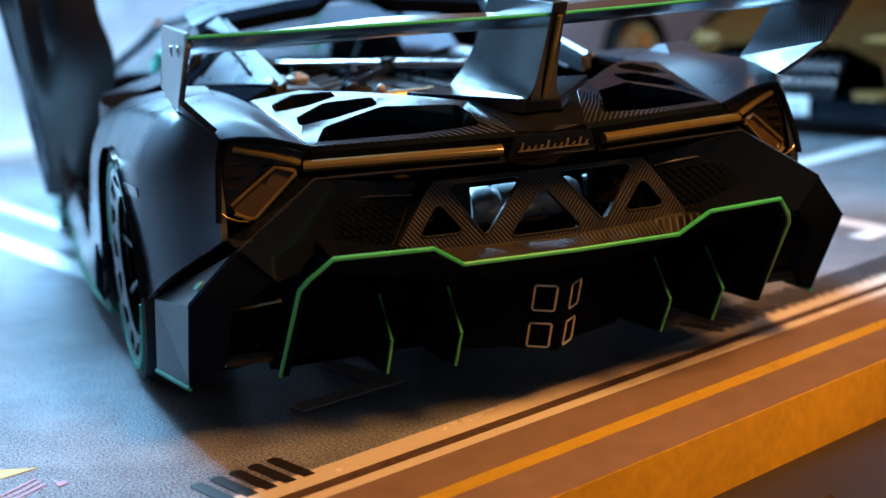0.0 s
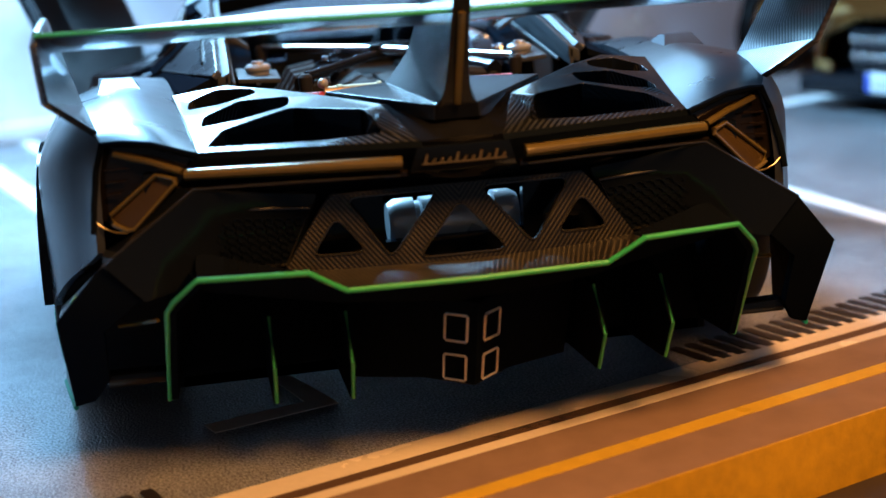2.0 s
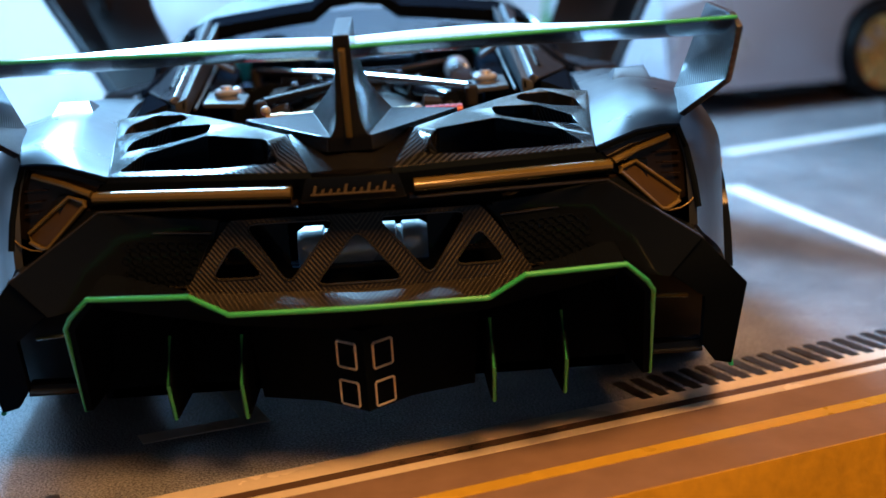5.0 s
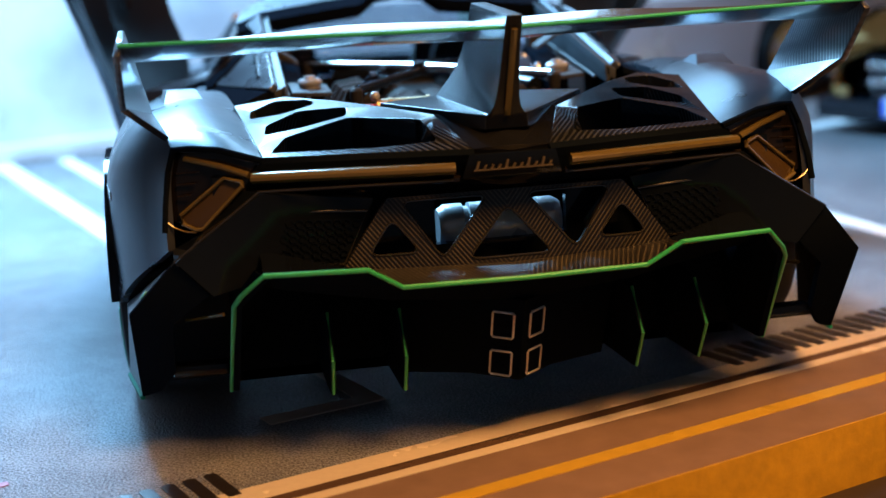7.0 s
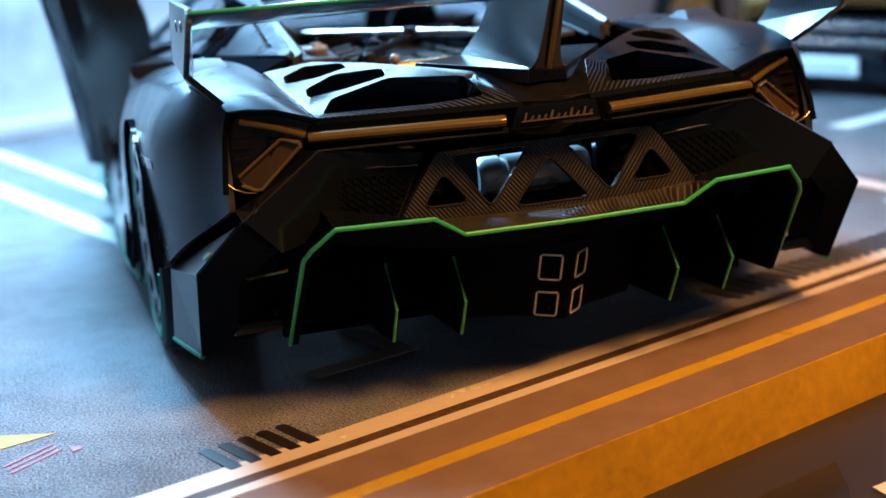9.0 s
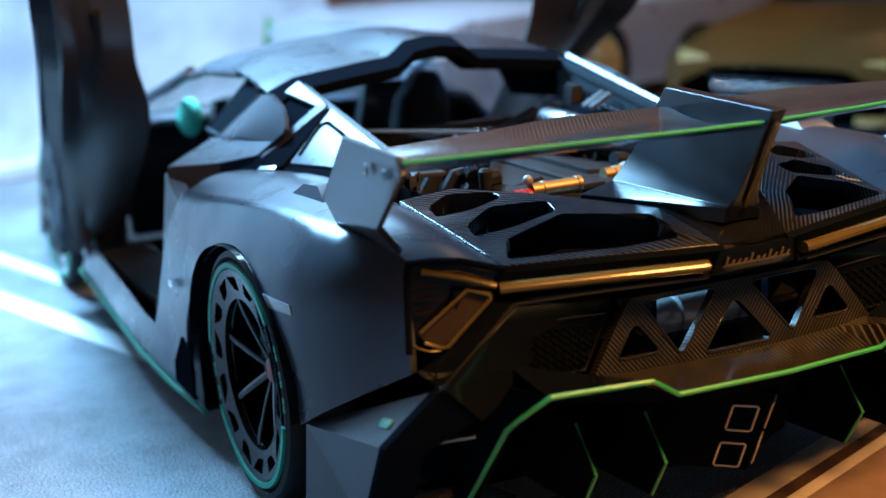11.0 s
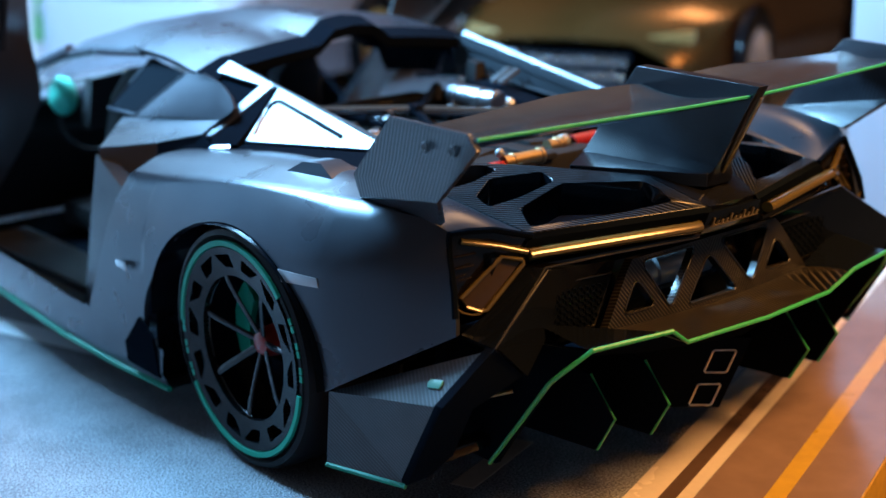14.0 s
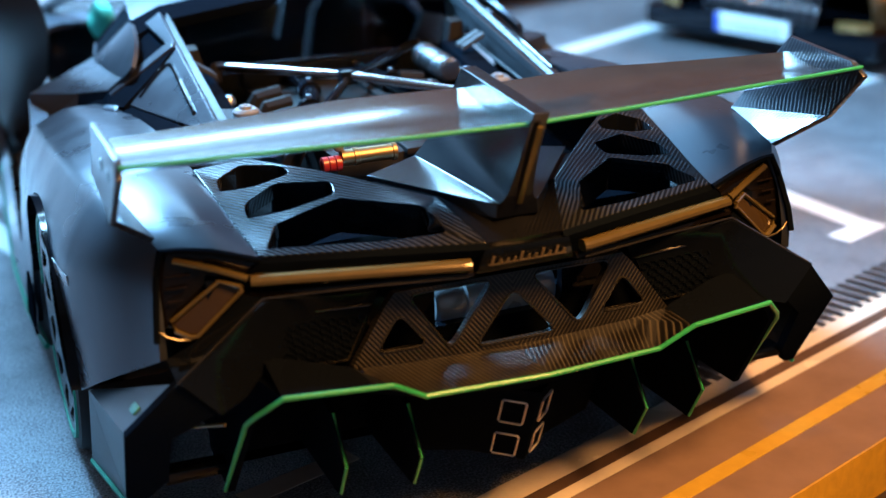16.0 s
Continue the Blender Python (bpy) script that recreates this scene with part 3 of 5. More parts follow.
    part("lamp_gasket", tube(flip(s, [(-33, 8.5, 41.9), (-38.8, 9.6, 43.7), (-42.4, 10.8, 44.0), (-44.9, 11.8, 43.9), (-45.8, 11.0, 41.0), (-46.5, 9.3, 36.6), (-46.9, 8.7, 33.0)]), 0.45, 6), M_DULL, car, "black rubber gasket")
    part("sill_edge", tube(flip(s, [(-8.3, -0.5, 38.6), (-22, 2.7, 38.4), (-33.9, 4.7, 38.3), (-45.9, 1.9, 30.2)]), 0.16, 6), M_LIP, car)
    for k in range(3):
        z = 40.8 - 1.5 * k
        part("lamp_fin", tube(flip(s, [(-41.6 - 0.7 * k, 10.4 - 0.3 * k, z), (-44.8, 11.3 - 0.5 * k, z - 0.2)]), 0.2, 6, 0.5), M_LAMPFIN, car)
    part("lamp_sill", tube(flip(s, [(-7.2, 0.4, 38.6), (-22, 4.3, 38.2), (-35.8, 8.0, 37.9)]), 0.5, 6), M_LAMPDARK, car)
    # lip of the deck above the bar
    part("deck_lip", grid([flip(s, [(-5.2, 0.0, 42.6), (-19, 4.5, 42.4), (-33.2, 9.0, 42.1)]), flip(s, [(-5.2, -0.6, 41.9), (-19, 3.9, 41.7), (-33.4, 8.5, 41.5)]), flip(s, [(-6.2, 0.6, 40.7), (-20, 4.4, 40.6), (-34.6, 8.6, 40.4)]), flip(s, [(-6.2, 1.6, 38.6), (-20, 5.4, 38.4), (-35.6, 9.0, 38.2)])]), M_DULL, car)
    # deck with its three openings
    outer = [(-33.0, 9.0, 42.2), (-33.4, 13.6, 43.0), (-34.6, 24, 45.0), (-35.8, 34.5, 46.9), (-28, 32.6, 48.0), (-21.5, 25, 47.8), (-15.2, 17.5, 47.2), (-8.5, 9.5, 46.4), (-5.3, 0, 42.6), (-19, 4.5, 42.4)]
    holes = [
        [(-33.3, 30, 46.3), (-29.7, 31.6, 47.4), (-24.6, 27.9, 47.7), (-24.2, 25.4, 47.3), (-29.1, 25.4, 46.2), (-33.6, 26.8, 45.6)],
        [(-31.5, 21.7, 45), (-26.6, 24.1, 46.5), (-20, 20, 47.1), (-20.4, 17, 46.3), (-26.8, 17.2, 45), (-32, 18.4, 44.2)],
        [(-31.6, 10.2, 42.7), (-29.2, 14.8, 44), (-20.2, 15.5, 46.1), (-11.4, 7.6, 46.2), (-10.6, 5.2, 45.4), (-9.6, 3.4, 43.6), (-17, 5.6, 43.0)],
    ]
    holes = [round_loop(h, 0.8) for h in holes]
    rounded(part("deck_panel", holed_plate(flip(s, outer), [flip(s, h) for h in holes]), M_DECK, car, "lacquered carbon deck panel with three openings", 46, 2.2), 0.4, 3)
    for h in holes:
        part("opening_wall", grid([flip(s, h + h[:1]), flip(s, [(p[0], p[1] + 0.6, p[2] - 5) for p in h + h[:1]])]), M_BLACK, car)
    # fascia: panel under the lamp, face with its mesh panel
    part("fascia_border", facets(flip(s, [(-36.2, 7.8, 38.2), (-42, 8, 32.7), (-46, 8.6, 30.6), (-45.9, 2, 30.2), (-33.9, 4.8, 38.3)]), [(4, 0, 1, 3), (1, 2, 3)]), M_BLACK, car, "", 10, 0.8)
    part("fascia_face", facets(flip(s, [(-33.9, 4.9, 38.2), (-45.9, 2.2, 30.2), (-41.5, 1.6, 25.5), (-34.5, 6.8, 26.0), (-22.0, 7.4, 26.2), (-18.4, 7.2, 36.0), (-30, 7.0, 31)]), [(0, 1, 6), (1, 2, 6), (2, 3, 6), (3, 4, 6), (4, 5, 6), (5, 0, 6)]), M_BLACK, car, "", 60, 0.8)
    panel = [(-34.6, 5.4, 35.5), (-19.4, 6.2, 34.2), (-22.9, 6.2, 27.0), (-37.9, 5.8, 27.8)]
    part("mesh_panel", prism(flip(s, panel), (0, 1.5, 0)), M_DULL, car)
    part("mesh_frame", tube(flip(s, panel + panel[:1]), 0.2, 6), M_LIP, car)
    bm = bmesh.new()
    for r in range(6):
        for c in range(11):
            u, v = (c + 0.5 + 0.5 * (r % 2)) / 11.6, (r + 0.5) / 7.0
            p = Vector(panel[3]).lerp(Vector(panel[2]), u)
            q = Vector(panel[0]).lerp(Vector(panel[1]), u)
            o = p.lerp(q, v)
            ring = [(-s * (o.x + 0.58 * math.cos(k * math.pi / 3)), o.y - 0.15, o.z + 0.5 * math.sin(k * math.pi / 3)) for k in range(6)]
            add_tube(bm, ring + ring[:1], 0.09, 4)
    tagged(part("mesh_grille", bm, M_BLACK, car), kind="stuff")
    # side flap: carbon outer skin, black flange, brace, badge
    P1, P2, P3, P4, P5 = (-54.2, 28.9, 18.8), (-45.9, 2.0, 30.2), (-52.4, 5.3, 22.7), (-52.3, 13.9, 8.6), (-54.9, 29.4, 7.6)
    bm = bmesh.new()
    v = [bm.verts.new(p) for p in flip(s, [P1, P2, P3, P4, P5])]
    bm.faces.new((v[0], v[1], v[2]))
    bm.faces.new((v[0], v[2], v[3], v[4]))
    part("side_flap", bm, M_FLAP, car, "matte carbon side flap", 10, 0.9)
    part("flap_flange", prism(flip(s, [P2, (-52.6, 5.0, 22.8), (-52.4, 13.6, 8.6), (-49.6, 12.0, 9.6), (-47.2, 9.5, 13.0), (-47.0, 5.5, 21.0), (-41.5, 1.2, 25.5)]), (0, 1.6, 0), 0.1), M_DULL, car)
    part("flap_edge", tube(flip(s, [(-54.9, 29.4, 7.4), (-52.4, 13.9, 8.4)]), 0.4, 6), M_TEAL, car, "mint green edge")
    part("flap_brace", prism(flip(s, [(-47.6, 10.5, 11.6), (-38.8, 10.5, 11.6), (-38.8, 10.5, 13.2), (-47.6, 10.5, 13.4)]), (0, 3, 0), 0.3), M_BLACK, car)
    part("flap_trim", tube(flip(s, [(-45.2, 9.6, 20.3), (-40, 5.0, 21.8)]), 0.3, 6), M_LAMP, car)
    n = (Vector(P2) - Vector(P1)).cross(Vector(P3) - Vector(P1)).normalized()
    n = n if n.x < 0 else -n
    u = (Vector(P1) - Vector(P3)).normalized()
    v = n.cross(u)
    c = Vector((-50.7, 8.9, 24.7)) - n * n.dot(Vector((-50.7, 8.9, 24.7)) - Vector(P1))
    badge = [c + u * du + v * dv for du, dv in ((-1.3, -0.65), (1.1, -0.65), (1.4, 0), (1.1, 0.65), (-1.1, 0.65), (-1.4, 0))]
    push = n * 0.28
    part("badge_plate", prism(flip(s, badge), (-s * push.x, push.y, push.z), 0.1), M_MINTBADGE, car, "small mint badge")
    # diffuser: outer wall, strakes with green edges
    part("diffuser_wall", prism(flip(s, [(-34.4, -4.6, 28.6), (-38.4, -0.6, 24.0), (-39.6, 9.4, 9.4), (-39.0, 24, 9.0), (-38.0, 24, 26)]), (-s * 0.9, 0, 0)), M_DULL, car)
    for x, dy in ((-16.6, -0.9), (-26.4, 0.6)):
        out = [(x, 3.2 + dy, 21.0), (x, -1.6 + dy, 15.5), (x, 1.9 + dy, 9.7), (x, 20, 8.6), (x, 20, 22)]
        part("strake", prism(flip(s, out), (0.7, 0, 0)), M_DULL, car)
        e = [(-s * x + 0.35, p[1] - 0.1, p[2]) for p in out[:3]]
        part("strake_edge", tube(e, 0.22, 8), M_GREEN, car, "green painted strake edge")
    # rear pillar, its triangular panel, shoulder and jamb
    part("roof_pillar", prism(flip(s, [(-28.6, 97.5, 56.6), (-26.4, 97.5, 57.8), (-26.8, 46.0, 48.4), (-28.8, 46.0, 47.4)]), (0, 0, -2.0), 0.4), M_PLATEGREY, car)
    tri = [(-30.8, 94.6, 56.0), (-28.2, 93.7, 58.0), (-28.5, 68.6, 53.1), (-28.7, 46.8, 48.8), (-29.7, 45.9, 48.0), (-37.7, 75.0, 46.7), (-29.2, 77.2, 54.2)]
    inward = Vector((-s * 0.64, 0.14, -0.755))
    rounded(part("quarter_panel", prism(flip(s, tri), inward * 1.2), M_BODY, car, "", 20), 0.25)
    groove = flip(s, [(-35.9, 74.1, 47.8), (-33.4, 75.3, 50.2), (-32.2, 75.7, 51.3), (-31.1, 75.7, 52.2), (-30.5, 75.1, 52.6), (-30.2, 74.1, 52.7), (-30.4, 65, 50.9), (-30.6, 56, 49.0)])
    part("quarter_groove", tube([Vector(p) - inward * 0.05 for p in groove], 0.42, 8), M_BLACK, car)
    part("quarter_backing", prism(flip(s, [(-30.6, 95, 55.0), (-29.2, 77, 53.0), (-38.6, 75.6, 44.8), (-41.0, 83.5, 44.0), (-37.4, 84, 48.6)]), inward * 1.5), M_DULL, car)
    part("quarter_foot", prism(flip(s, [(-37.4, 75.0, 46.4), (-29.9, 45.6, 47.6), (-34.6, 44.0, 45.9), (-40.0, 76.5, 44.8)]), (0, 0, -1.0)), M_DULL, car)
    blade = [(-28.9, 77.4, 54.9), (-39.4, 82.9, 46.5), (-40.6, 81, 45.2), (-38.6, 76.0, 46.2), (-33.0, 76.4, 51.2)]
    part("quarter_strip", prism(flip(s, flat(blade, 0, 1, 3)), inward * 0.8), M_DULL, car, "black blade beside the quarter panel")
    rim = flip(s, [(-29.2, 77.6, 55.1), (-39.5, 83.0, 46.7), (-39.6, 84.6, 46.6), (-38.4, 84.6, 47.8), (-30.2, 81.4, 55.0), (-29.0, 79.4, 55.9)])
    rounded(part("blade_rim", prism(flat(rim, 0, 1, 3), inward * 0.9), M_BODY, car, "matte grey rim of the blade", 20), 0.2)
    part("quarter_tab", prism(flip(s, [(-40.9, 80.6, 45.4), (-39.4, 76.8, 45.9), (-40.0, 76.2, 45.4), (-41.6, 80.4, 44.9)]), (0, 0, 0.4), 0.1), M_STEEL, car)
    W1, W2, W3, W4 = (-27.6, 124.5, 55.5), (-32.3, 103.4, 54.9), (-37.6, 114.3, 46.5), (-35.4, 130.0, 45.7)
    # domed skin between the side glass and the blade
    glass_line = [Vector(W2), Vector((-34.6, 107.2, 51.6)), Vector((-36.6, 111.0, 48.6)), Vector((-38.1, 113.4, 46.4))]
    rear_line = [Vector((-33.2, 95.4, 55.9)), Vector((-34.0, 87, 54.6)), Vector((-35.9, 80.6, 51.8)), Vector((-37.5, 83, 49.4))]
    rows = []
    for k in range(9):
        u = k / 8
        a, b = smooth_line(glass_line, 4)[round(u * 12)], smooth_line(rear_line, 4)[round(u * 12)]
        rows.append([a.lerp(b, t) + Vector((-0.75, -0.1, 0.6)) * 5.0 * t * (1 - t) * u * (1.25 - u) * 0.9 for t in (m / 10 for m in range(11))])
    part("quarter_skin", grid([flip(s, r) for r in rows]), M_BODY, car, "", 50, 0.8)
    sh = flip(s, [(-38.1, 113.4, 46.3), (-37.4, 83, 49.5), (-39.5, 86.2, 46.8), (-43.7, 95, 44.7), (-51.3, 102.5, 43.9), (-37.0, 121, 45.2)])
    part("shoulder", facets(sh, [(0, 1, 2, 3), (0, 3, 4, 5)]), M_BODY, car, "", 50, 1.0)
    part("shoulder_skirt", prism(flip(s, [(-43.7, 95, 44.5), (-51.3, 102.5, 43.7), SK1, SK2]), (-s * 1.0, 0, 0)), M_BODY, car, "", 20)
    part("shoulder_recess", prism(flip(s, [(-43.6, 94.8, 44.6), (-39.5, 86.0, 46.6), (-40.6, 80.5, 44.6), (-44.0, 84, 41.0), SK2]), (-s * 1.0, 0, 0)), M_DULL, car, "", 20)
    part("door_jamb", prism(flip(s, flat([(-51.6, 103.5, 42.6), (-51.8, 87, 36.0), (-53.0, 90, 33.0), (-54.6, 102, 9.5), (-53.2, 112, 9.5), (-52.0, 107, 30)], 0, 2, 4)), (-s * 3, 0, 0)), M_JAMB, car)
    part("side_glass", prism(flip(s, flat([W1, W2, W3, W4], 0, 1, 2)), (-s * 0.5, 0, -0.2)), M_GLASS, car, "dark tinted quarter window")
    part("window_trim", tube(flip(s, [W2, W3]), 0.3, 6), M_BODY, car)
    part("window_trim", tube(flip(s, [W1, (-31.6, 127.4, 50.4), W4, W3]), 0.35, 6), M_BODY, car)
    # sill with its green line; a dark plate paints the intake's shaded hollow
    sill_top = [(-56.9, 73.8, 14.0), (-56.6, 90, 15), (-56.2, 112, 15), (-54.6, 140, 15.5), (-53.0, 172, 16)]
    sill_mid = [(-57.4, 73.8, 10), (-57.6, 90, 10), (-57.8, 112, 10.2), (-56.4, 140, 10.6), (-54.6, 176, 11)]
    sill_low = [(-56.0, 73.8, 6.8), (-57.2, 90, 7.2), (-57.6, 112, 7.8), (-56.4, 140, 8.6), (-54.6, 178, 8.8)]
    sill_in = [(-40, 73.8, 6.6), (-40, 90, 6.6), (-40, 112, 6.8), (-40, 140, 7), (-40, 178, 7)]
    part("sill", grid([flip(s, sill_top), flip(s, sill_mid), flip(s, sill_low), flip(s, sill_in)]), M_BODY, car, "", 25)
    part("sill_line", tube(flip(s, [(p[0] - 0.25, p[1], p[2]) for p in sill_low]), 0.55, 6), M_TEAL, car, "mint green sill line")
    part("intake_shade", prism(flip(s, [(-57.1, 86.4, 12.6), (-57.0, 80.6, 18.4), (-56.9, 76.4, 15.6), (-57.2, 74.4, 9.0), (-57.5, 85, 9.4)]), (-s * -0.5, 0, 0)), M_DULL, car)
    part("step_plate", box((s * 47, 138, 15), (11, 52, 2), 0.5), M_ENGINE, car)

# green line along the diffuser lip
lip = [(-39.8, 10.4, 9.2), (-38.6, -0.8, 24.2), (-37.6, -2.2, 25.8), (-34.5, -4.8, 28.9), (-21.2, -7.2, 29.0), (-16.6, -6.0, 26.0), (0, -7.2, 26.1)]
lip = lip + mirrored(lip[-2::-1])
part("lip_line", tube(lip, 0.34, 8), M_GREEN, car, "green painted diffuser edge")
top = [(-34.5, -4.6, 28.7), (-21.2, -7.0, 28.8), (-16.6, -5.8, 25.8), (0, -7.0, 25.9)]
back = [(-34.5, 6, 30.0), (-23.0, 3.8, 27.0), (-17, 3.3, 26.5), (0, 3.3, 25.9)]
low = [(-34.5, 5, 25), (-22, 5, 22.5), (-17, 2.4, 22.2), (0, -2.6, 22)]
wall_b = [(-34.5, 20, 25), (-22, 20, 22.5), (-17, 20, 22), (0, 20, 22)]
full = lambda r: r + mirrored(r[-2::-1])
inside = lambda r: full([(-22.4, *r[1][1:])] + r[2:])
part("lip_shelf", grid([inside(back), inside(top)]), M_TRIM, car, "striped carbon shelf above the diffuser", 20)
part("lip_underside", grid([full(top), full(low), full(wall_b)]), M_DULL, car, "", 20)
for s in SIDES:
    part("lip_side", grid([flip(s, back[:2]), flip(s, top[:2])]), M_BLACK, car, "", 20)
part("diffuser_back", prism([(-39, 20, 7.5), (39, 20, 7.5), (39, 20, 26), (-39, 20, 26)], (0, 2, 0)), M_DULL, car)
part("diffuser_floor", prism([(-38, 20, 7.5), (38, 20, 7.5), (36, 110, 6.5), (-36, 110, 6.5)], (0, 0, 1.5)), M_DULL, car)
# wedge with four square tail pipes
bm = bmesh.new()
rows = [[(-15.8, 6.6, 22.1), (-6, 1.3, 22.1), (0, -4.4, 22.2), (6, 1.3, 22.1), (15.8, 6.6, 22.1)], [(-15.0, 12.0, 8.8), (-6, 7.15, 9.2), (0, 1.45, 9.2), (6, 7.15, 9.2), (15.0, 12.0, 8.8)], [(-15, 20, 8.6), (-6, 20, 8.6), (0, 20, 8.6), (6, 20, 8.6), (15, 20, 8.6)]]
add_grid(bm, rows)
part("exhaust_wedge", bm, M_DULL, car, "", 15)
for s in SIDES:
    for z0, z1 in ((15.9, 20.0), (9.7, 13.7)):
        pts = []
        for x, z in ((1.15, z0), (3.65, z0), (3.65, z1), (1.15, z1)):
            y = -4.4 + (22.2 - z) * 0.45 + x * 0.95
            pts.append(Vector((s * x, y - 0.25, z)))
        part("tail_pipe", prism([p + Vector((0, 0.35, 0)) for p in pts], (0, 5, 0)), M_DULL, car, "square black tail pipe")
        corners = [a.lerp(b, f) for a, b in zip(pts, pts[1:] + pts[:1]) for f in (0.06, 0.94)]
        part("tail_pipe_rim", tube(corners + corners[:2], 0.17, 6), M_FRAME, car, "pale metal rim")

# carbon truss in the middle of the tail: one plate with five rounded openings under a top rail
def truss_point(x, z, out=0.0):
    return Vector((x, 3.48 + (z - 28.5) * 0.155 - out, z))


side_hole, mid_hole, upper_hole = [(-19.9, 28.4), (-12.5, 28.3), (-16.3, 33.3)], [(-6.1, 26.8), (6.1, 26.8), (0, 33.9)], [(-9.5, 27.0), (-15.0, 35.4), (-2.6, 35.4)]
turned = lambda h: [(-x, z) for x, z in h]
rings = []
for hole in (side_hole, mid_hole, upper_hole, turned(side_hole), turned(upper_hole)):
    rings.append([Vector(p) for p in round_loop(hole, 1.7)])
frame_line = [(-23.6, 26.6), (-17.9, 34.6), (-16.6, 36.0), (16.6, 36.0), (17.9, 34.6), (23.6, 26.6), (17, 26.4), (8, 25.8), (-8, 25.8), (-17, 26.4)]
bm = holed_plate([(x, z, 0) for x, z in frame_line], [[(c.x, c.y, 0) for c in ring] for ring in rings])
for v in bm.verts:
    v.co = truss_point(v.co.x, v.co.y)
rail = part("carbon_truss", bm, M_TRIM, car, "carbon truss grille with triangular openings", 30, 1.5)
for ring in rings:
    lip_ring = [truss_point(c.x, c.y, 0.03) for c in ring]
    part("truss_lip", tube(lip_ring + lip_ring[:2], 0.17, 6), M_LIP, rail, "glossy moulded lip")
part("fascia_back", ring_plate([(-40, 9, 24), (40, 9, 24), (40, 9, 40), (-40, 9, 40)], [(-9.5, 9, 28), (9.5, 9, 28), (9.5, 9, 34.4), (-9.5, 9, 34.4)], (0, 1.5, 0)), M_BLACK, car)
part("fascia_brow", grid([[(-36, 9.4, 38.2), (-20, 5.6, 38.4), (0, 1.4, 38.6), (20, 5.6, 38.4), (36, 9.4, 38.2)], [(-36, 10, 35), (-20, 7.4, 35.4), (0, 6, 35.6), (20, 7.4, 35.4), (36, 10, 35)]]), M_BLACK, car)
bm = lathe([(-9, 0.01), (-9, 2.6), (-8, 3.2), (-5.4, 3.2), (-5.2, 2.7), (-4.6, 2.7), (-4.4, 3.2), (4.6, 3.2), (4.8, 2.7), (5.4, 2.7), (5.6, 3.2), (8, 3.2), (9, 2.6), (9, 0.01)], 32)
bmesh.ops.translate(bm, vec=(0.5, 13.5, 29.6), verts=bm.verts)
part("gearbox", bm, M_SILVER, car, "silver gearbox drum behind the grille")

# badge panel with a script of plain bars
part("badge_panel", prism([(-7.0, 0.2, 38.5), (7.0, 0.2, 38.5), (6.0, -0.6, 41.9), (-6.0, -0.6, 41.9)], (0, 2, 0), 0.3), M_BLACK, car)
bm = bmesh.new()
for k in range(11):
    x = -5.0 + 1.0 * k
    h = 1.2 if k in (0, 4, 7, 9) else 0.65
    add_prism(bm, [(x - 0.2, -0.5, 39.7), (x + 0.16, -0.5, 39.7), (x + 0.42, -0.7, 39.7 + h), (x + 0.12, -0.7, 39.7 + h)], (0, 0.25, 0))
add_prism(bm, [(-5.4, -0.48, 39.6), (5.5, -0.48, 39.6), (5.5, -0.5, 39.78), (-5.4, -0.5, 39.78)], (0, 0.2, 0))
part("badge_script", bm, M_SCRIPT, car, "pale metal script badge")

# middle of the deck and the fin
part("deck_middle", grid([[(-5.3, 0, 42.6), (0, -0.7, 42.9), (5.3, 0, 42.6)], [(-8.5, 9.5, 46.4), (0, 8, 46.6), (8.5, 9.5, 46.4)], [(-15.2, 17.5, 46.9), (0, 17, 46.2), (15.2, 17.5, 46.9)], [(-13.8, 20, 46.2), (0, 22, 46.6), (13.8, 20, 46.2)], [(-13.8, 20.4, 43), (0, 22.4, 43), (13.8, 20.4, 43)]]), M_DECKMID, car, "lacquered carbon deck middle", 20, 1.0)
FIN_REAR = [(1.1, -5.0, 60.2), (1.15, -2.4, 55.8), (1.5, 1.4, 48.2), (2.5, 2.4, 46.7), (2.9, 2.6, 46.6)]
FIN_FRONT = [(1.1, 18.4, 61.0), (1.3, 22.4, 56.0), (2.4, 24.9, 51.2), (5.8, 25.3, 47.3), (15.0, 19.1, 47.5)]


def fin_side(s):
    """One flank of the fin: an upright face, a flared skirt and a thick base slab, swept from the rear edge to the front."""
    rows = []
    for i in range(13):
        u = i / 12
        ctrl = [Vector(a).lerp(Vector(b), u) for a, b in zip(FIN_REAR, FIN_FRONT)]
        line = [a.lerp(b, t / 3) for a, b in zip(ctrl, ctrl[1:]) for t in range(3)] + [ctrl[-1]]
        for k in (3, 6, 7, 6, 5):
            line[k] = line[k] * 0.4 + (line[k - 1] + line[k + 1]) * 0.3
        line.append(line[-1] + Vector((0.1, 0, -1.9)))
        rows.append([(s * p.x, p.y, p.z) for p in line])
    return rows


left, right = fin_side(-1), fin_side(1)
bm = grid([a[::-1] + b for a, b in zip(left, right)])
vf = [bm.verts.new(p) for p in left[-1][::-1] + right[-1]]
bm.faces.new(vf)
vr = [bm.verts.new(p) for p in left[0][::-1] + right[0]]
bm.faces.new(vr[::-1])
bmesh.ops.remove_doubles(bm, verts=bm.verts, dist=1e-4)
rounded(part("centre_fin", bm, M_SATIN, car, "satin black centre fin with flared base", 45), 0.45, 3)
# amber strip paints the gold reflection on the fin's bevelled rear edge
part("fin_edge_glint", tube([(0, -4.6, 58.4), (0, -2.2, 54.0), (0, 1.9, 46.6)], 0.45, 8, 0.5), M_LAMP, car, "amber strip painted for the gold reflection on the fin edge")

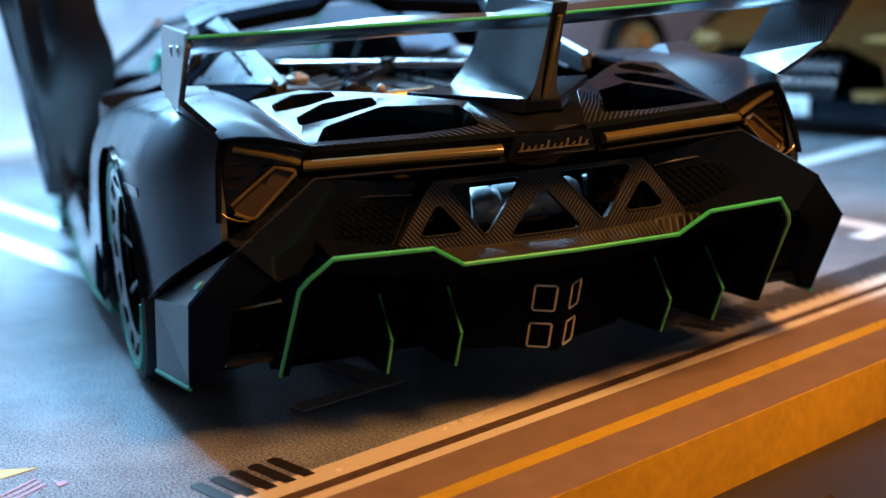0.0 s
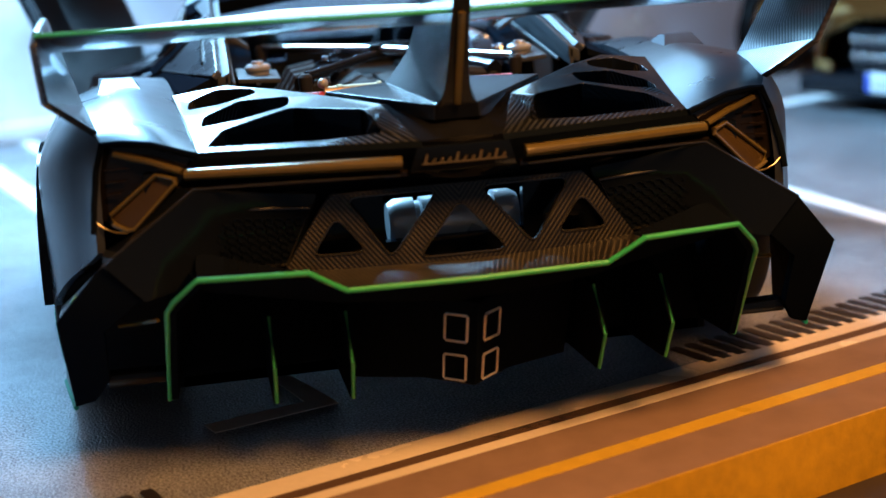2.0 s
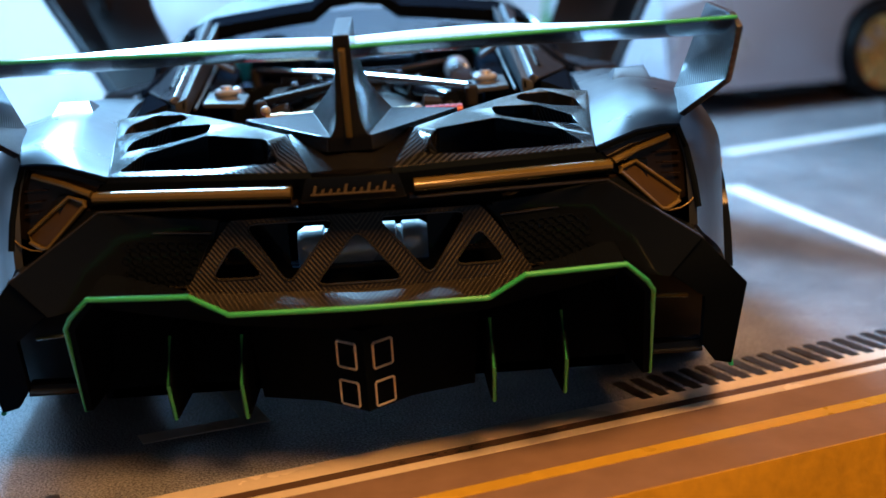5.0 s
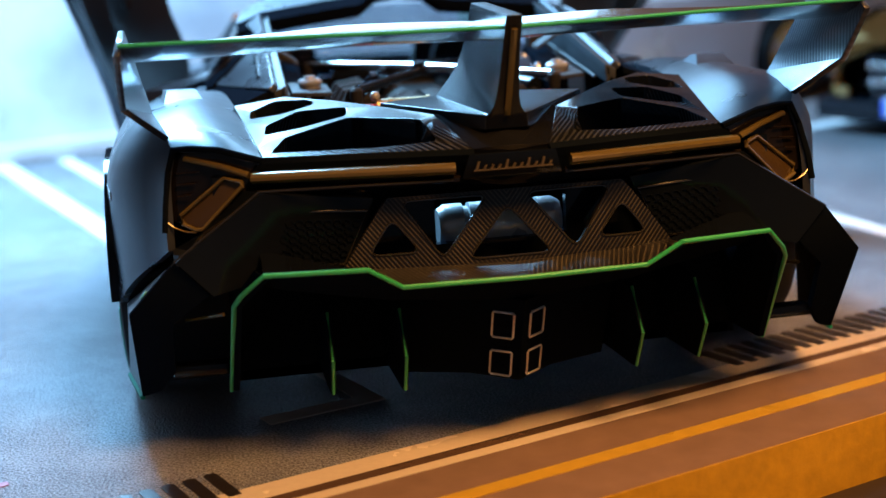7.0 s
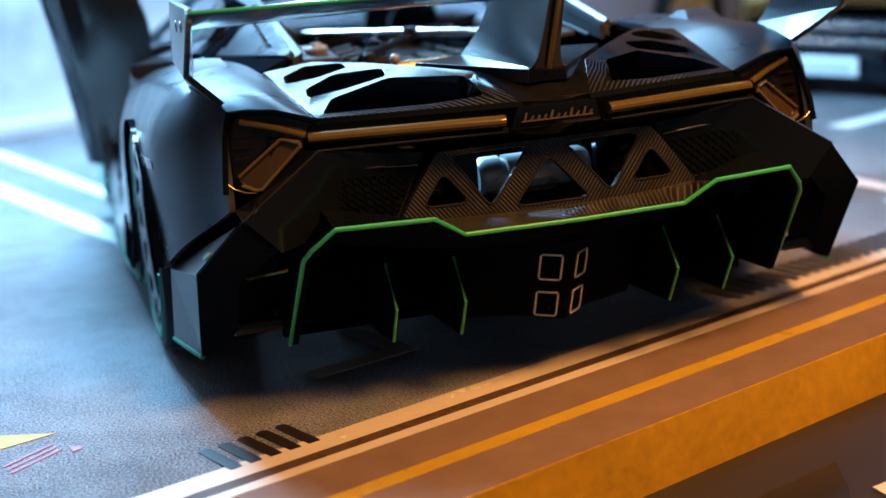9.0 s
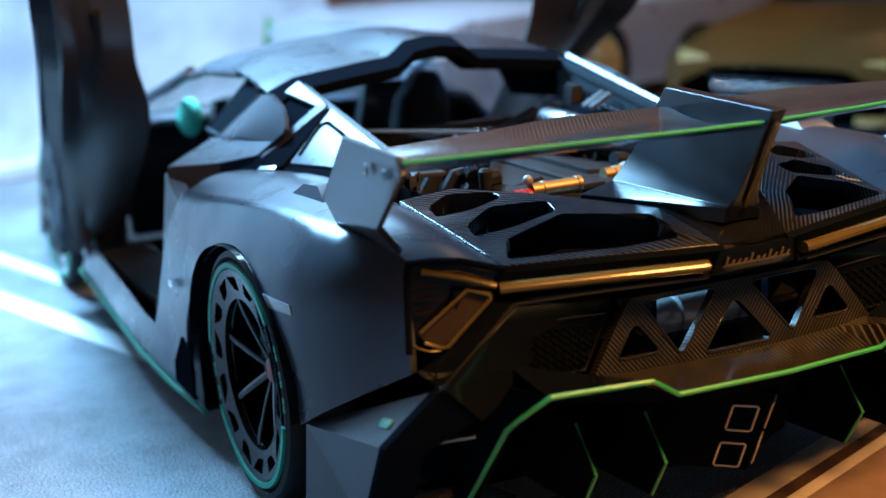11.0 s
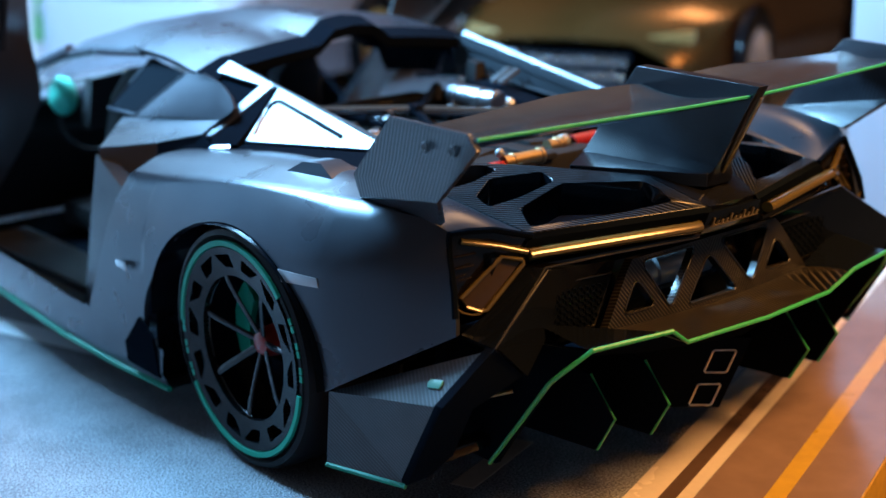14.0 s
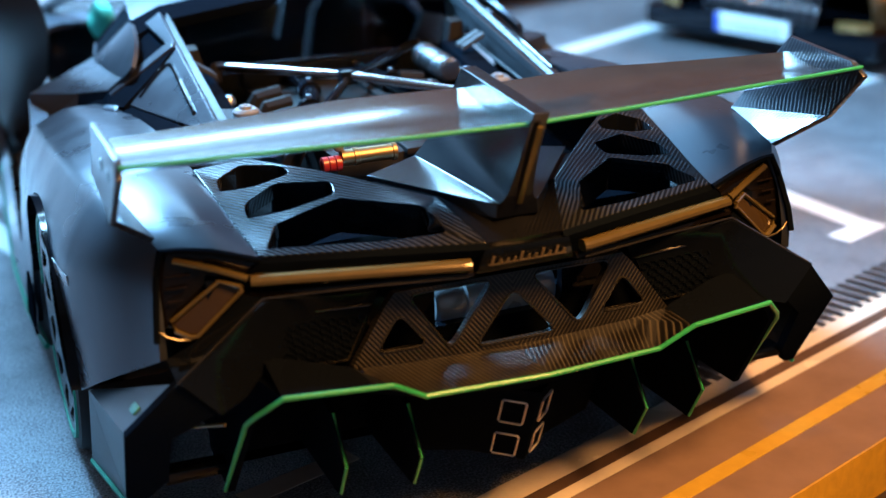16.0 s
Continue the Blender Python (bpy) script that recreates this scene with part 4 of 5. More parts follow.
# rear wing
WING = [(0, -3.2, 58.8, 17.5, 58.3), (3, -3.2, 58.9, 17.5, 58.5), (14, -2.9, 59.0, 17.2, 58.9), (20, -2.6, 59.1, 17.0, 59.0), (28, -2.0, 59.2, 16.8, 58.6), (40, -1.1, 59.3, 16.4, 58.2), (50.2, -0.3, 59.4, 16.0, 58.0)]
rows = []
for sg, tab in ((-1, WING[::-1]), (1, WING[1:])):
    for x, yr, zr, yf, zf in tab:
        sec = []
        for k in range(9):
            t = k / 8
            sec.append((sg * x, yr + (yf - yr) * t, zr + (zf - zr) * t - 1.7 * math.sin(math.pi * t) * (0.6 + 0.4 * t)))
        for k in range(8, -1, -1):
            t = k / 8
            sec.append((sg * x, yr + (yf - yr) * t, zr + (zf - zr) * t - 1.7 * math.sin(math.pi * t) * (0.6 + 0.4 * t) - 0.5 - 0.75 * min(1, t / 0.2) + 0.5 * t))
        rows.append(sec)
bm = bmesh.new()
vs = add_grid(bm, rows, True)
bm.faces.new(vs[0])
bm.faces.new(vs[-1][::-1])
M_WING = carbon("satin_carbon_wing", (0.014, 0.015, 0.017), (0.085, 0.085, 0.085), 0.24, 1.0, 0.45, 1, 0.45, 0, bump=0.015, low=-0.1, high=0.9, spec=0.6, coat_rough=0.14)
part("rear_wing", bm, M_WING, car, "satin carbon rear wing", 40)
part("wing_edge", tube([(x, yr - 0.05, zr - 0.27) for x, yr, zr in [(-a[0], a[1], a[2]) for a in WING[::-1]] + [(a[0], a[1], a[2]) for a in WING[1:]]], 0.26, 8), M_WINGEDGE, car, "green painted wing edge")
M_PLATE = carbon("carbon_end_plate", (0.018, 0.02, 0.027), (0.042, 0.045, 0.055), 0.28, 0.4, 0.5, 0.2, 1.0, 0.35)
for s in SIDES:
    TF, TR, KN, LR, FF, FT, FM = (-50.9, 16.4, 60.2), (-50.4, 1.4, 59.7), (-50.9, -1.1, 57.9), (-51.2, 6.6, 50.2), (-48.3, 27.4, 46.8), (-45.9, 12.4, 45.0), (-50.6, 25.6, 51.0)
    part("end_plate", prism(flip(s, [TF, TR, KN, LR, FF, FM]), (-s * 0.9, 0, 0), 0.25), M_PLATE, car, "carbon wing end plate", 20)
    part("end_plate_foot", prism(flip(s, [LR, FT, FF]), (-s * 0.8, 0, 0.5), 0.2), M_PLATE, car, "carbon foot of the end plate", 20)
    for y, z in ((3.6, 57.2), (9.2, 57.0)):
        bm = lathe([(-0.02, 0.001), (0.06, 0.3), (-0.06, 0.38), (-0.06, 0.72), (0.1, 0.78)], 16)
        bmesh.ops.translate(bm, vec=(s * 50.9 + (-0.1 if s > 0 else -0.15), y, z), verts=bm.verts)
        part("screw", bm, M_PLATE, car)


# roof, glass, cabin
M_MINT = simple("mint_seat_cloth", (0.05, 0.5, 0.36), 0.6, 0, 0, 0.15, 1200, 0.1)
ROOF = [
    (98.5, [(-32.6, 55.8), (-27.5, 57.9), (-15, 59.4), (-8.5, 60.0), (-5.0, 62.6), (0, 63.2)]),
    (112, [(-31.4, 57.4), (-26.5, 59.6), (-14, 61.0), (-8.5, 61.3), (-5.0, 63.2), (0, 63.8)]),
    (128, [(-29.5, 57.6), (-25, 60.0), (-13, 61.5), (-8.5, 61.8), (-5.0, 63.0), (0, 63.4)]),
    (146, [(-29.4, 56.0), (-25, 58.4), (-13, 60.4), (-8.5, 60.6), (-5.0, 60.9), (0, 61.0)]),
    (158, [(-30.4, 53.6), (-26, 56.0), (-13, 58.4), (-8.5, 58.6), (-5.0, 58.8), (0, 58.9)]),
]
part("roof", grid([[(x, y, z) for x, z in r] + [(-x, y, z) for x, z in r[-2::-1]] for y, r in ROOF]), M_BODY, car, "matte grey roof with air scoop", 28, 1.2)
first = ROOF[0][1]
rim_a = [(x, 98.4, z + 0.2) for x, z in first] + [(-x, 98.4, z + 0.2) for x, z in first[-2::-1]]
rim_b = [(x, 93.0, z - 1.4) for x, z in first] + [(-x, 93.0, z - 1.4) for x, z in first[-2::-1]]
rim_c = [(x * 0.97, 94.0, z - 3.4) for x, z in first] + [(-x * 0.97, 94.0, z - 3.4) for x, z in first[-2::-1]]
rim_d = [(x * 0.96, 101.0, z - 4.2) for x, z in first] + [(-x * 0.96, 101.0, z - 4.2) for x, z in first[-2::-1]]
part("scoop_rim", grid([rim_a, rim_b, rim_c, rim_d]), M_DULL, car, "black rear rim of the roof scoop", 25)


def clear_glass(colour=(0.8, 0.86, 0.9), name="clear_glass"):
    m, n, l, b = mat_new(name)
    b.inputs["Base Color"].default_value = (*colour, 1)
    b.inputs["Transmission Weight"].default_value = 1.0
    b.inputs["Roughness"].default_value = 0.03
    b.inputs["IOR"].default_value = 1.15
    return m


M_CLEAR = clear_glass()
M_TINT = clear_glass((0.5, 0.55, 0.6), "tinted_glass")
glass = part("windscreen", grid([[(-30.2, 158, 53.4), (-15, 160, 57.6), (0, 160, 58.2), (15, 160, 57.6), (30.2, 158, 53.4)], [(-38, 192, 42.5), (-20, 202, 42.5), (0, 205, 42.5), (20, 202, 42.5), (38, 192, 42.5)]]), M_CLEAR, car, "clear windscreen", 40, 0.6)
glass.visible_shadow = False
glass = part("rear_window", prism([(-30, 97.5, 44.6), (30, 97.5, 44.6), (29, 97.5, 55.5), (8, 97.5, 58), (-8, 97.5, 58), (-29, 97.5, 55.5)], (0, 0.6, 0)), M_TINT, car, "dark tinted rear window")
glass.visible_shadow = False
for s in SIDES:
    part("screen_pillar", tube(flip(s, [(-30.4, 156, 54.6), (-33.0, 172, 49.4), (-38.5, 193, 42.6)]), 1.3, 8), M_BODY, car)
    part("roof_rail", tube(flip(s, [(-28.6, 126, 56.6), (-29.6, 146, 55.4), (-30.6, 158, 53.4)]), 1.0, 8), M_BODY, car)
    # seats
    seat = [(-27, 148, 18), (-27, 146, 34), (-26, 142.5, 45), (-22.5, 140.5, 51.0), (-17.5, 140.5, 51.0), (-14, 142.5, 45), (-13, 146, 34), (-13, 148, 18)]
    part("seat", prism(flip(s, seat), (0, 6, 0), 1.4, 3), M_SEAT, car, "black bucket seat")
    part("headrest", loft(flip(s, [(-26, 160, 36), (-10, 160, 36), (-10, 164, 36), (-26, 164, 36)]), flip(s, [(-24, 161, 47), (-13, 161, 48), (-13, 164, 48), (-24, 164, 47)])), M_SEAT, car, "black headrest")
    bm = bmesh.new()
    bmesh.ops.create_uvsphere(bm, u_segments=20, v_segments=12, radius=1)
    bmesh.ops.scale(bm, vec=(3.0, 4.0, 4.4), verts=bm.verts)
    bmesh.ops.translate(bm, vec=(s * 29.2, 165, 43.4), verts=bm.verts)
    part("seat_bolster", bm, M_MINT, car, "mint green seat bolster")
    part("seat_base", box((s * 20, 163, 15), (16, 24, 6), 2), M_SEAT, car)
part("cabin_floor", prism([(-42, 104, 7.5), (42, 104, 7.5), (40, 196, 7.5), (-40, 196, 7.5)], (0, 0, 2)), M_BLACK, car)
part("bulkhead", prism([(-38, 103, 9), (38, 103, 9), (34, 100, 44.5), (-34, 100, 44.5)], (0, 2, 0)), M_BLACK, car)
part("dashboard", prism([(-40, 188, 12), (-40, 176, 34), (-40, 182, 41.5), (-40, 200, 42)], (80, 0, 0), 1.5, 3), M_SEAT, car, "black dashboard")
part("centre_console", box((0, 165, 17), (9, 50, 12), 2), M_SEAT, car)
bm = lathe([(-0.6, 7.2), (0, 7.9), (0.6, 7.2), (0, 6.6), (-0.6, 7.2)], 28, "y")
bmesh.ops.rotate(bm, matrix=Matrix.Rotation(-0.35, 3, "X"), verts=bm.verts)
bmesh.ops.translate(bm, vec=(-20, 172, 36), verts=bm.verts)
part("steering_wheel", bm, M_SEAT, car)

# front of the body
FRONT = [
    (172, [(-54.0, 8.8), (-55.0, 20), (-52.5, 33), (-46, 40.5), (-38, 42.3), (0, 42.6)]),
    (186, [(-55.0, 21), (-55.6, 27), (-53.0, 37), (-46, 41.8), (-36, 42.0), (0, 41.6)]),
    (201, [(-55.6, 38.2), (-55.0, 39), (-52.5, 40.6), (-46, 41.8), (-34, 39.6), (0, 38.8)]),
    (216, [(-55.6, 21), (-55.0, 27), (-52.0, 37), (-45, 39.8), (-32, 35.8), (0, 34.6)]),
    (232, [(-54.6, 7), (-54.0, 18), (-50.5, 31), (-43, 35.6), (-28, 31.0), (0, 29.4)]),
    (252, [(-50.0, 6), (-49.0, 13), (-46.0, 22), (-38, 26.8), (-22, 24.0), (0, 23.0)]),
    (268, [(-40.0, 5), (-39.0, 9), (-36.0, 14), (-28, 17.0), (-14, 17.4), (0, 17.0)]),
    (272, [(-36.0, 5), (-35.0, 6.5), (-32.0, 8), (-26, 9.0), (-13, 9.4), (0, 9.4)]),
]
part("front_body", grid([[(x, y, z) for x, z in r] + [(-x, y, z) for x, z in r[-2::-1]] for y, r in FRONT]), M_BODY, car, "matte grey nose and front fenders", 35, 1.2)
part("front_splitter", prism([(-48, 250, 4.4), (-30, 274, 4.4), (30, 274, 4.4), (48, 250, 4.4)], (0, 0, 1.4), 0.4), M_BLACK, car)


def door(s):
    """A scissor door, swung up and out: sill edge outboard, belt edge inboard."""
    d = new("door")
    d.parent = car
    tagged(d, "open scissor door with black inner lining")
    edge = smooth_line([(-56, 176, 14), (-59, 163, 36), (-62.6, 138, 54), (-64.6, 123, 65), (-66, 117, 84), (-67, 114, 100)], 4)
    belt = smooth_line([(-44.5, 172, 24), (-42.6, 147, 46), (-46.4, 141, 60), (-47.4, 139, 70), (-48.6, 137, 84), (-50, 135, 100)], 4)
    rows = []
    for e, b in zip(edge, belt):
        rows.append([e, e.lerp(b, 0.12), e.lerp(b, 0.3) + Vector((-0.8, 0.9, 0)), e.lerp(b, 0.42) + Vector((0.4, -0.5, 0)), e.lerp(b, 0.75) + Vector((0.3, -0.3, 0)), b])
    lining = part("door_lining", grid([flip(s, r) for r in rows]), M_LINING, d, "black ribbed door lining", 30, 1.0)
    outer = [[p + Vector((-3.4, 4.0, 0)) for p in (r[0], r[3], r[5])] for r in rows]
    part("door_shell", grid([flip(s, r) for r in outer]), M_BODY, d, "matte grey door skin", 30, 1.0)
    for k, m in ((0, M_BLACK), (5, M_BODY)):
        part("door_edge", grid([flip(s, [r[k], o[0 if k == 0 else 2]]) for r, o in zip(rows, outer)]), m, d)
    part("door_end", prism(flip(s, [rows[-1][0], rows[-1][5], outer[-1][2], outer[-1][0]]), (0, 0, 0.6)), M_BODY, d)
    part("door_foot", prism(flip(s, [rows[0][0], rows[0][5], outer[0][2], outer[0][0]]), (0, 0, -0.6)), M_BLACK, d)
    part("door_pull", tube(flip(s, [rows[9][3] + Vector((1.2, -1.5, 0)), rows[13][3] + Vector((1.2, -1.5, 0))]), 1.0, 8), M_ENGINE, d)
    part("door_hinge", tube(flip(s, [(-50, 180, 14), (-52, 176, 24), (-52, 170, 30)]), 1.6, 8), M_ENGINE, d)
    return d


M_LINING = simple("black_door_lining", (0.02, 0.021, 0.024), 0.4, 0, 0, 0.2, 500, 0.1)
for s in SIDES:
    door(s)

# engine bay
part("engine_tray", prism([(-33, 30, 33), (33, 30, 33), (36, 98, 33), (-36, 98, 33)], (0, 0, 1.5)), M_BLACK, car)
for s in SIDES:
    part("bay_wall", prism(flip(s, [(-35, 22, 34), (-37, 96, 34), (-37, 96, 46), (-35.2, 36, 45.6)]), (-s * -1, 0, 0)), M_BLACK, car)
part("engine_block", prism([(-13, 40, 34), (13, 40, 34), (15, 90, 34), (-15, 90, 34)], (0, 0, 9.5), 1.2), M_ENGINE, car, "dark grey engine block")
for s in SIDES:
    hose = [(-15.5, 50, 45.0), (-13.0, 56, 45.4), (-9.0, 66, 45.6), (-6.5, 78, 45.4), (-6.2, 90, 44.8)]
    part("intake_hose", tube(smooth_line([Vector(p) for p in flip(s, hose)], 5), 1.5, 14), M_BLACK, car, "glossy black intake hose")
    for y, x in ((62, -10.6), (73, -7.4)):
        bm = lathe([(-0.6, 1.4), (-0.6, 2.0), (0.6, 2.0), (0.6, 1.4)], 18, "y")
        bmesh.ops.translate(bm, vec=(s * -x, y, 45.6), verts=bm.verts)
        part("hose_clamp", bm, M_BLACK, car)
        bm = lathe([(0.5, 0.01), (0.45, 0.5), (-0.8, 0.5)], 12, "z")
        bmesh.ops.translate(bm, vec=(s * -x, y, 47.7), verts=bm.verts)
        part("clamp_screw", bm, M_STEEL, car)
    part("intake_plenum", prism(flip(s, [(-4, 48, 42.8), (-11, 47, 42.0), (-12, 84, 42.0), (-4, 85, 42.8)]), (0, 0, 1.6), 0.8), M_ENGINE, car)
    for k in range(5):
        part("intake_runner", tube(flip(s, [(-11, 51 + 7 * k, 44.5), (-15, 51 + 7 * k, 44.0), (-17.5, 51 + 7 * k, 40)]), 1.5, 8), M_ENGINE, car)
    bm = lathe([(0.3, 0.01), (0.9, 0.5), (0.9, 0.9), (0.4, 1.1), (0.4, 1.7), (0.0, 2.1), (-0.5, 2.1), (-0.8, 1.8), (-1.6, 1.8)], 24, "z")
    bmesh.ops.translate(bm, vec=(s * 21.9, 59.0, 47.6), verts=bm.verts)
    part("filler_cap", bm, M_CAP, car, "pale metal filler cap")
    part("cap_seat", prism(flip(s, [(-25.4, 54, 45.6), (-18.6, 54, 45.2), (-18.6, 64, 45.6), (-25.4, 64, 46.4)]), (0, 0, 0.8), 0.3), M_PLATEGREY, car)
    bm = lathe([(1.2, 0.01), (1.05, 0.55), (0.5, 1.05), (-0.2, 1.2), (-0.6, 1.0), (-0.8, 0.6), (-2.6, 0.6)], 20, "z")
    bmesh.ops.translate(bm, vec=(s * 21.6, 72.4, 45.8), verts=bm.verts)
    part("ball_stud", bm, M_STEEL, car, "polished ball stud")
    # side plate under the pillar, with its hinge block and clips
    plate = [(-26.9, 97.0, 57.2), (-27.0, 46.0, 47.9), (-27.0, 46.0, 45.2), (-26.9, 95.0, 50.6)]
    part("bay_plate", prism(flip(s, plate), (-s * -0.7, 0, 0), 0.15), M_PLATEGREY, car, "grey engine bay side plate")
    part("plate_rib", tube(flip(s, [(-26.0, 94.0, 51.2), (-26.2, 50.0, 45.9)]), 0.3, 6), M_PLATEGREY, car)
    part("hinge_block", prism(flip(s, [(-25.8, 86, 50.0), (-25.8, 66, 46.6), (-22.0, 66, 46.0), (-22.0, 86, 49.0)]), (0, 0, -4.5), 0.4), M_DULL, car)
    part("bay_bracket", loft(flip(s, [(-26, 84, 48), (-22.6, 84, 48), (-22.6, 87.5, 48), (-26, 87.5, 48)]), flip(s, [(-26, 84.8, 52.4), (-23.6, 84.8, 52.4), (-23.6, 87.5, 52.8), (-26, 87.5, 52.8)])), M_ENGINE, car)
    for dy in (0, 2.3):
        part("bay_clip", prism(flip(s, [(-25.8, 77.6 - dy, 51.6), (-25.8, 76.4 - dy, 51.4), (-22.4, 78.0 - dy, 48.9), (-22.4, 79.2 - dy, 49.1)]), (0, 0.2, 0.7), 0.12), M_PLATEGREY, car)
    # brass pipe with red rings beside the deck
    o = 0 if s < 0 else 9
    ends = (-4.2, 3.6) if s < 0 else (-1.6, 1.4)
    x0 = -9.3 if s < 0 else 6.6
    zc = 45.0 - o * 0.15
    bm = lathe([(ends[0], 0.01), (ends[0], 1.2), (ends[0] + 1.8, 1.2), (ends[0] + 1.9, 1.35), (ends[0] + 2.6, 1.35), (ends[0] + 2.7, 1.2), (ends[1], 1.2), (ends[1] + 0.1, 1.4), (ends[1] + 0.7, 1.4), (ends[1] + 0.7, 0.95), (ends[1] - 1, 0.9)], 20)
    bmesh.ops.translate(bm, vec=(x0, 35.8 + o, zc), verts=bm.verts)
    part("exhaust_pipe", bm, M_GOLD, car, "brass coloured exhaust pipe")
    for k in range(3 if s < 0 else 6):
        bm = lathe([(-0.5, 0.8), (-0.4, 1.2), (0.4, 1.2), (0.5, 0.8)], 18)
        bmesh.ops.translate(bm, vec=(s * ((14.0 if s < 0 else 11.6) + 1.0 * k), 35.8 + o, zc - (0.7 if s < 0 else 0)), verts=bm.verts)
        part("red_ring", bm, M_RED, car, "red ring")
    bm = bmesh.new()
    bmesh.ops.create_uvsphere(bm, u_segments=16, v_segments=10, radius=0.8 if s < 0 else 1.3)
    bmesh.ops.translate(bm, vec=(s * (13.6 if s < 0 else 9.6), 36.4 + o, zc + (1.6 if s < 0 else 0.3)), verts=bm.verts)
    part("ball_joint", bm, M_CAP, car)
part("brace_rod", tube([(-19.3, 90.4, 47.8), (0, 74.5, 47.4), (18.6, 50.0, 46.9)], 0.8, 12), M_CHROME, car, "polished brace rod")
part("brace_rod", tube([(-15.0, 47.5, 46.6), (0, 74.5, 46.7), (19.0, 92.0, 47.6)], 0.8, 12), M_BLACK, car, "black brace rod")
part("brace_clamp", box((0, 74.5, 47.2), (3.2, 3.0, 2.6), 0.6), M_BLACK, car)
for x, y, z in ((-19.6, 90.6, 47.4), (18.9, 49.6, 46.4), (-15.3, 47.0, 46.2), (19.3, 92.2, 47.2)):
    bm = lathe([(0.9, 0.01), (0.85, 0.7), (0.4, 1.1), (-0.4, 1.1), (-2.4, 0.9)], 14, "z")
    bmesh.ops.translate(bm, vec=(x, y, z), verts=bm.verts)
    part("rod_end", bm, M_ENGINE, car)
bm = lathe([(-7.0, 0.01), (-7.0, 1.7), (-6.4, 2.2), (-3.4, 2.2), (-3.3, 1.9), (-2.6, 1.9), (-2.5, 2.3), (3.6, 2.3), (3.7, 2.0), (4.3, 2.0), (4.4, 2.4), (6.4, 2.4), (7.0, 1.8), (7.0, 0.01)], 24, "y")
bmesh.ops.translate(bm, vec=(18.4, 79.0, 46.6), verts=bm.verts)
part("canister", bm, M_STEEL, car, "silver ribbed canister")
for k, (x, y, w, d, h) in enumerate(((0, 92, 30, 4, 4), (0, 54, 4, 30, 1.2))):
    part("engine_part", box((x, y, 43.5 + h / 2 - 0.6), (w, d, h), 0.5), M_ENGINE if k % 2 else M_BLACK, car)


# wheels
M_SPOKE = simple("gloss_black_spoke", (0.006, 0.0065, 0.008), 0.1, 0.0, 0.2, 0.2, 600, spec=0.3)


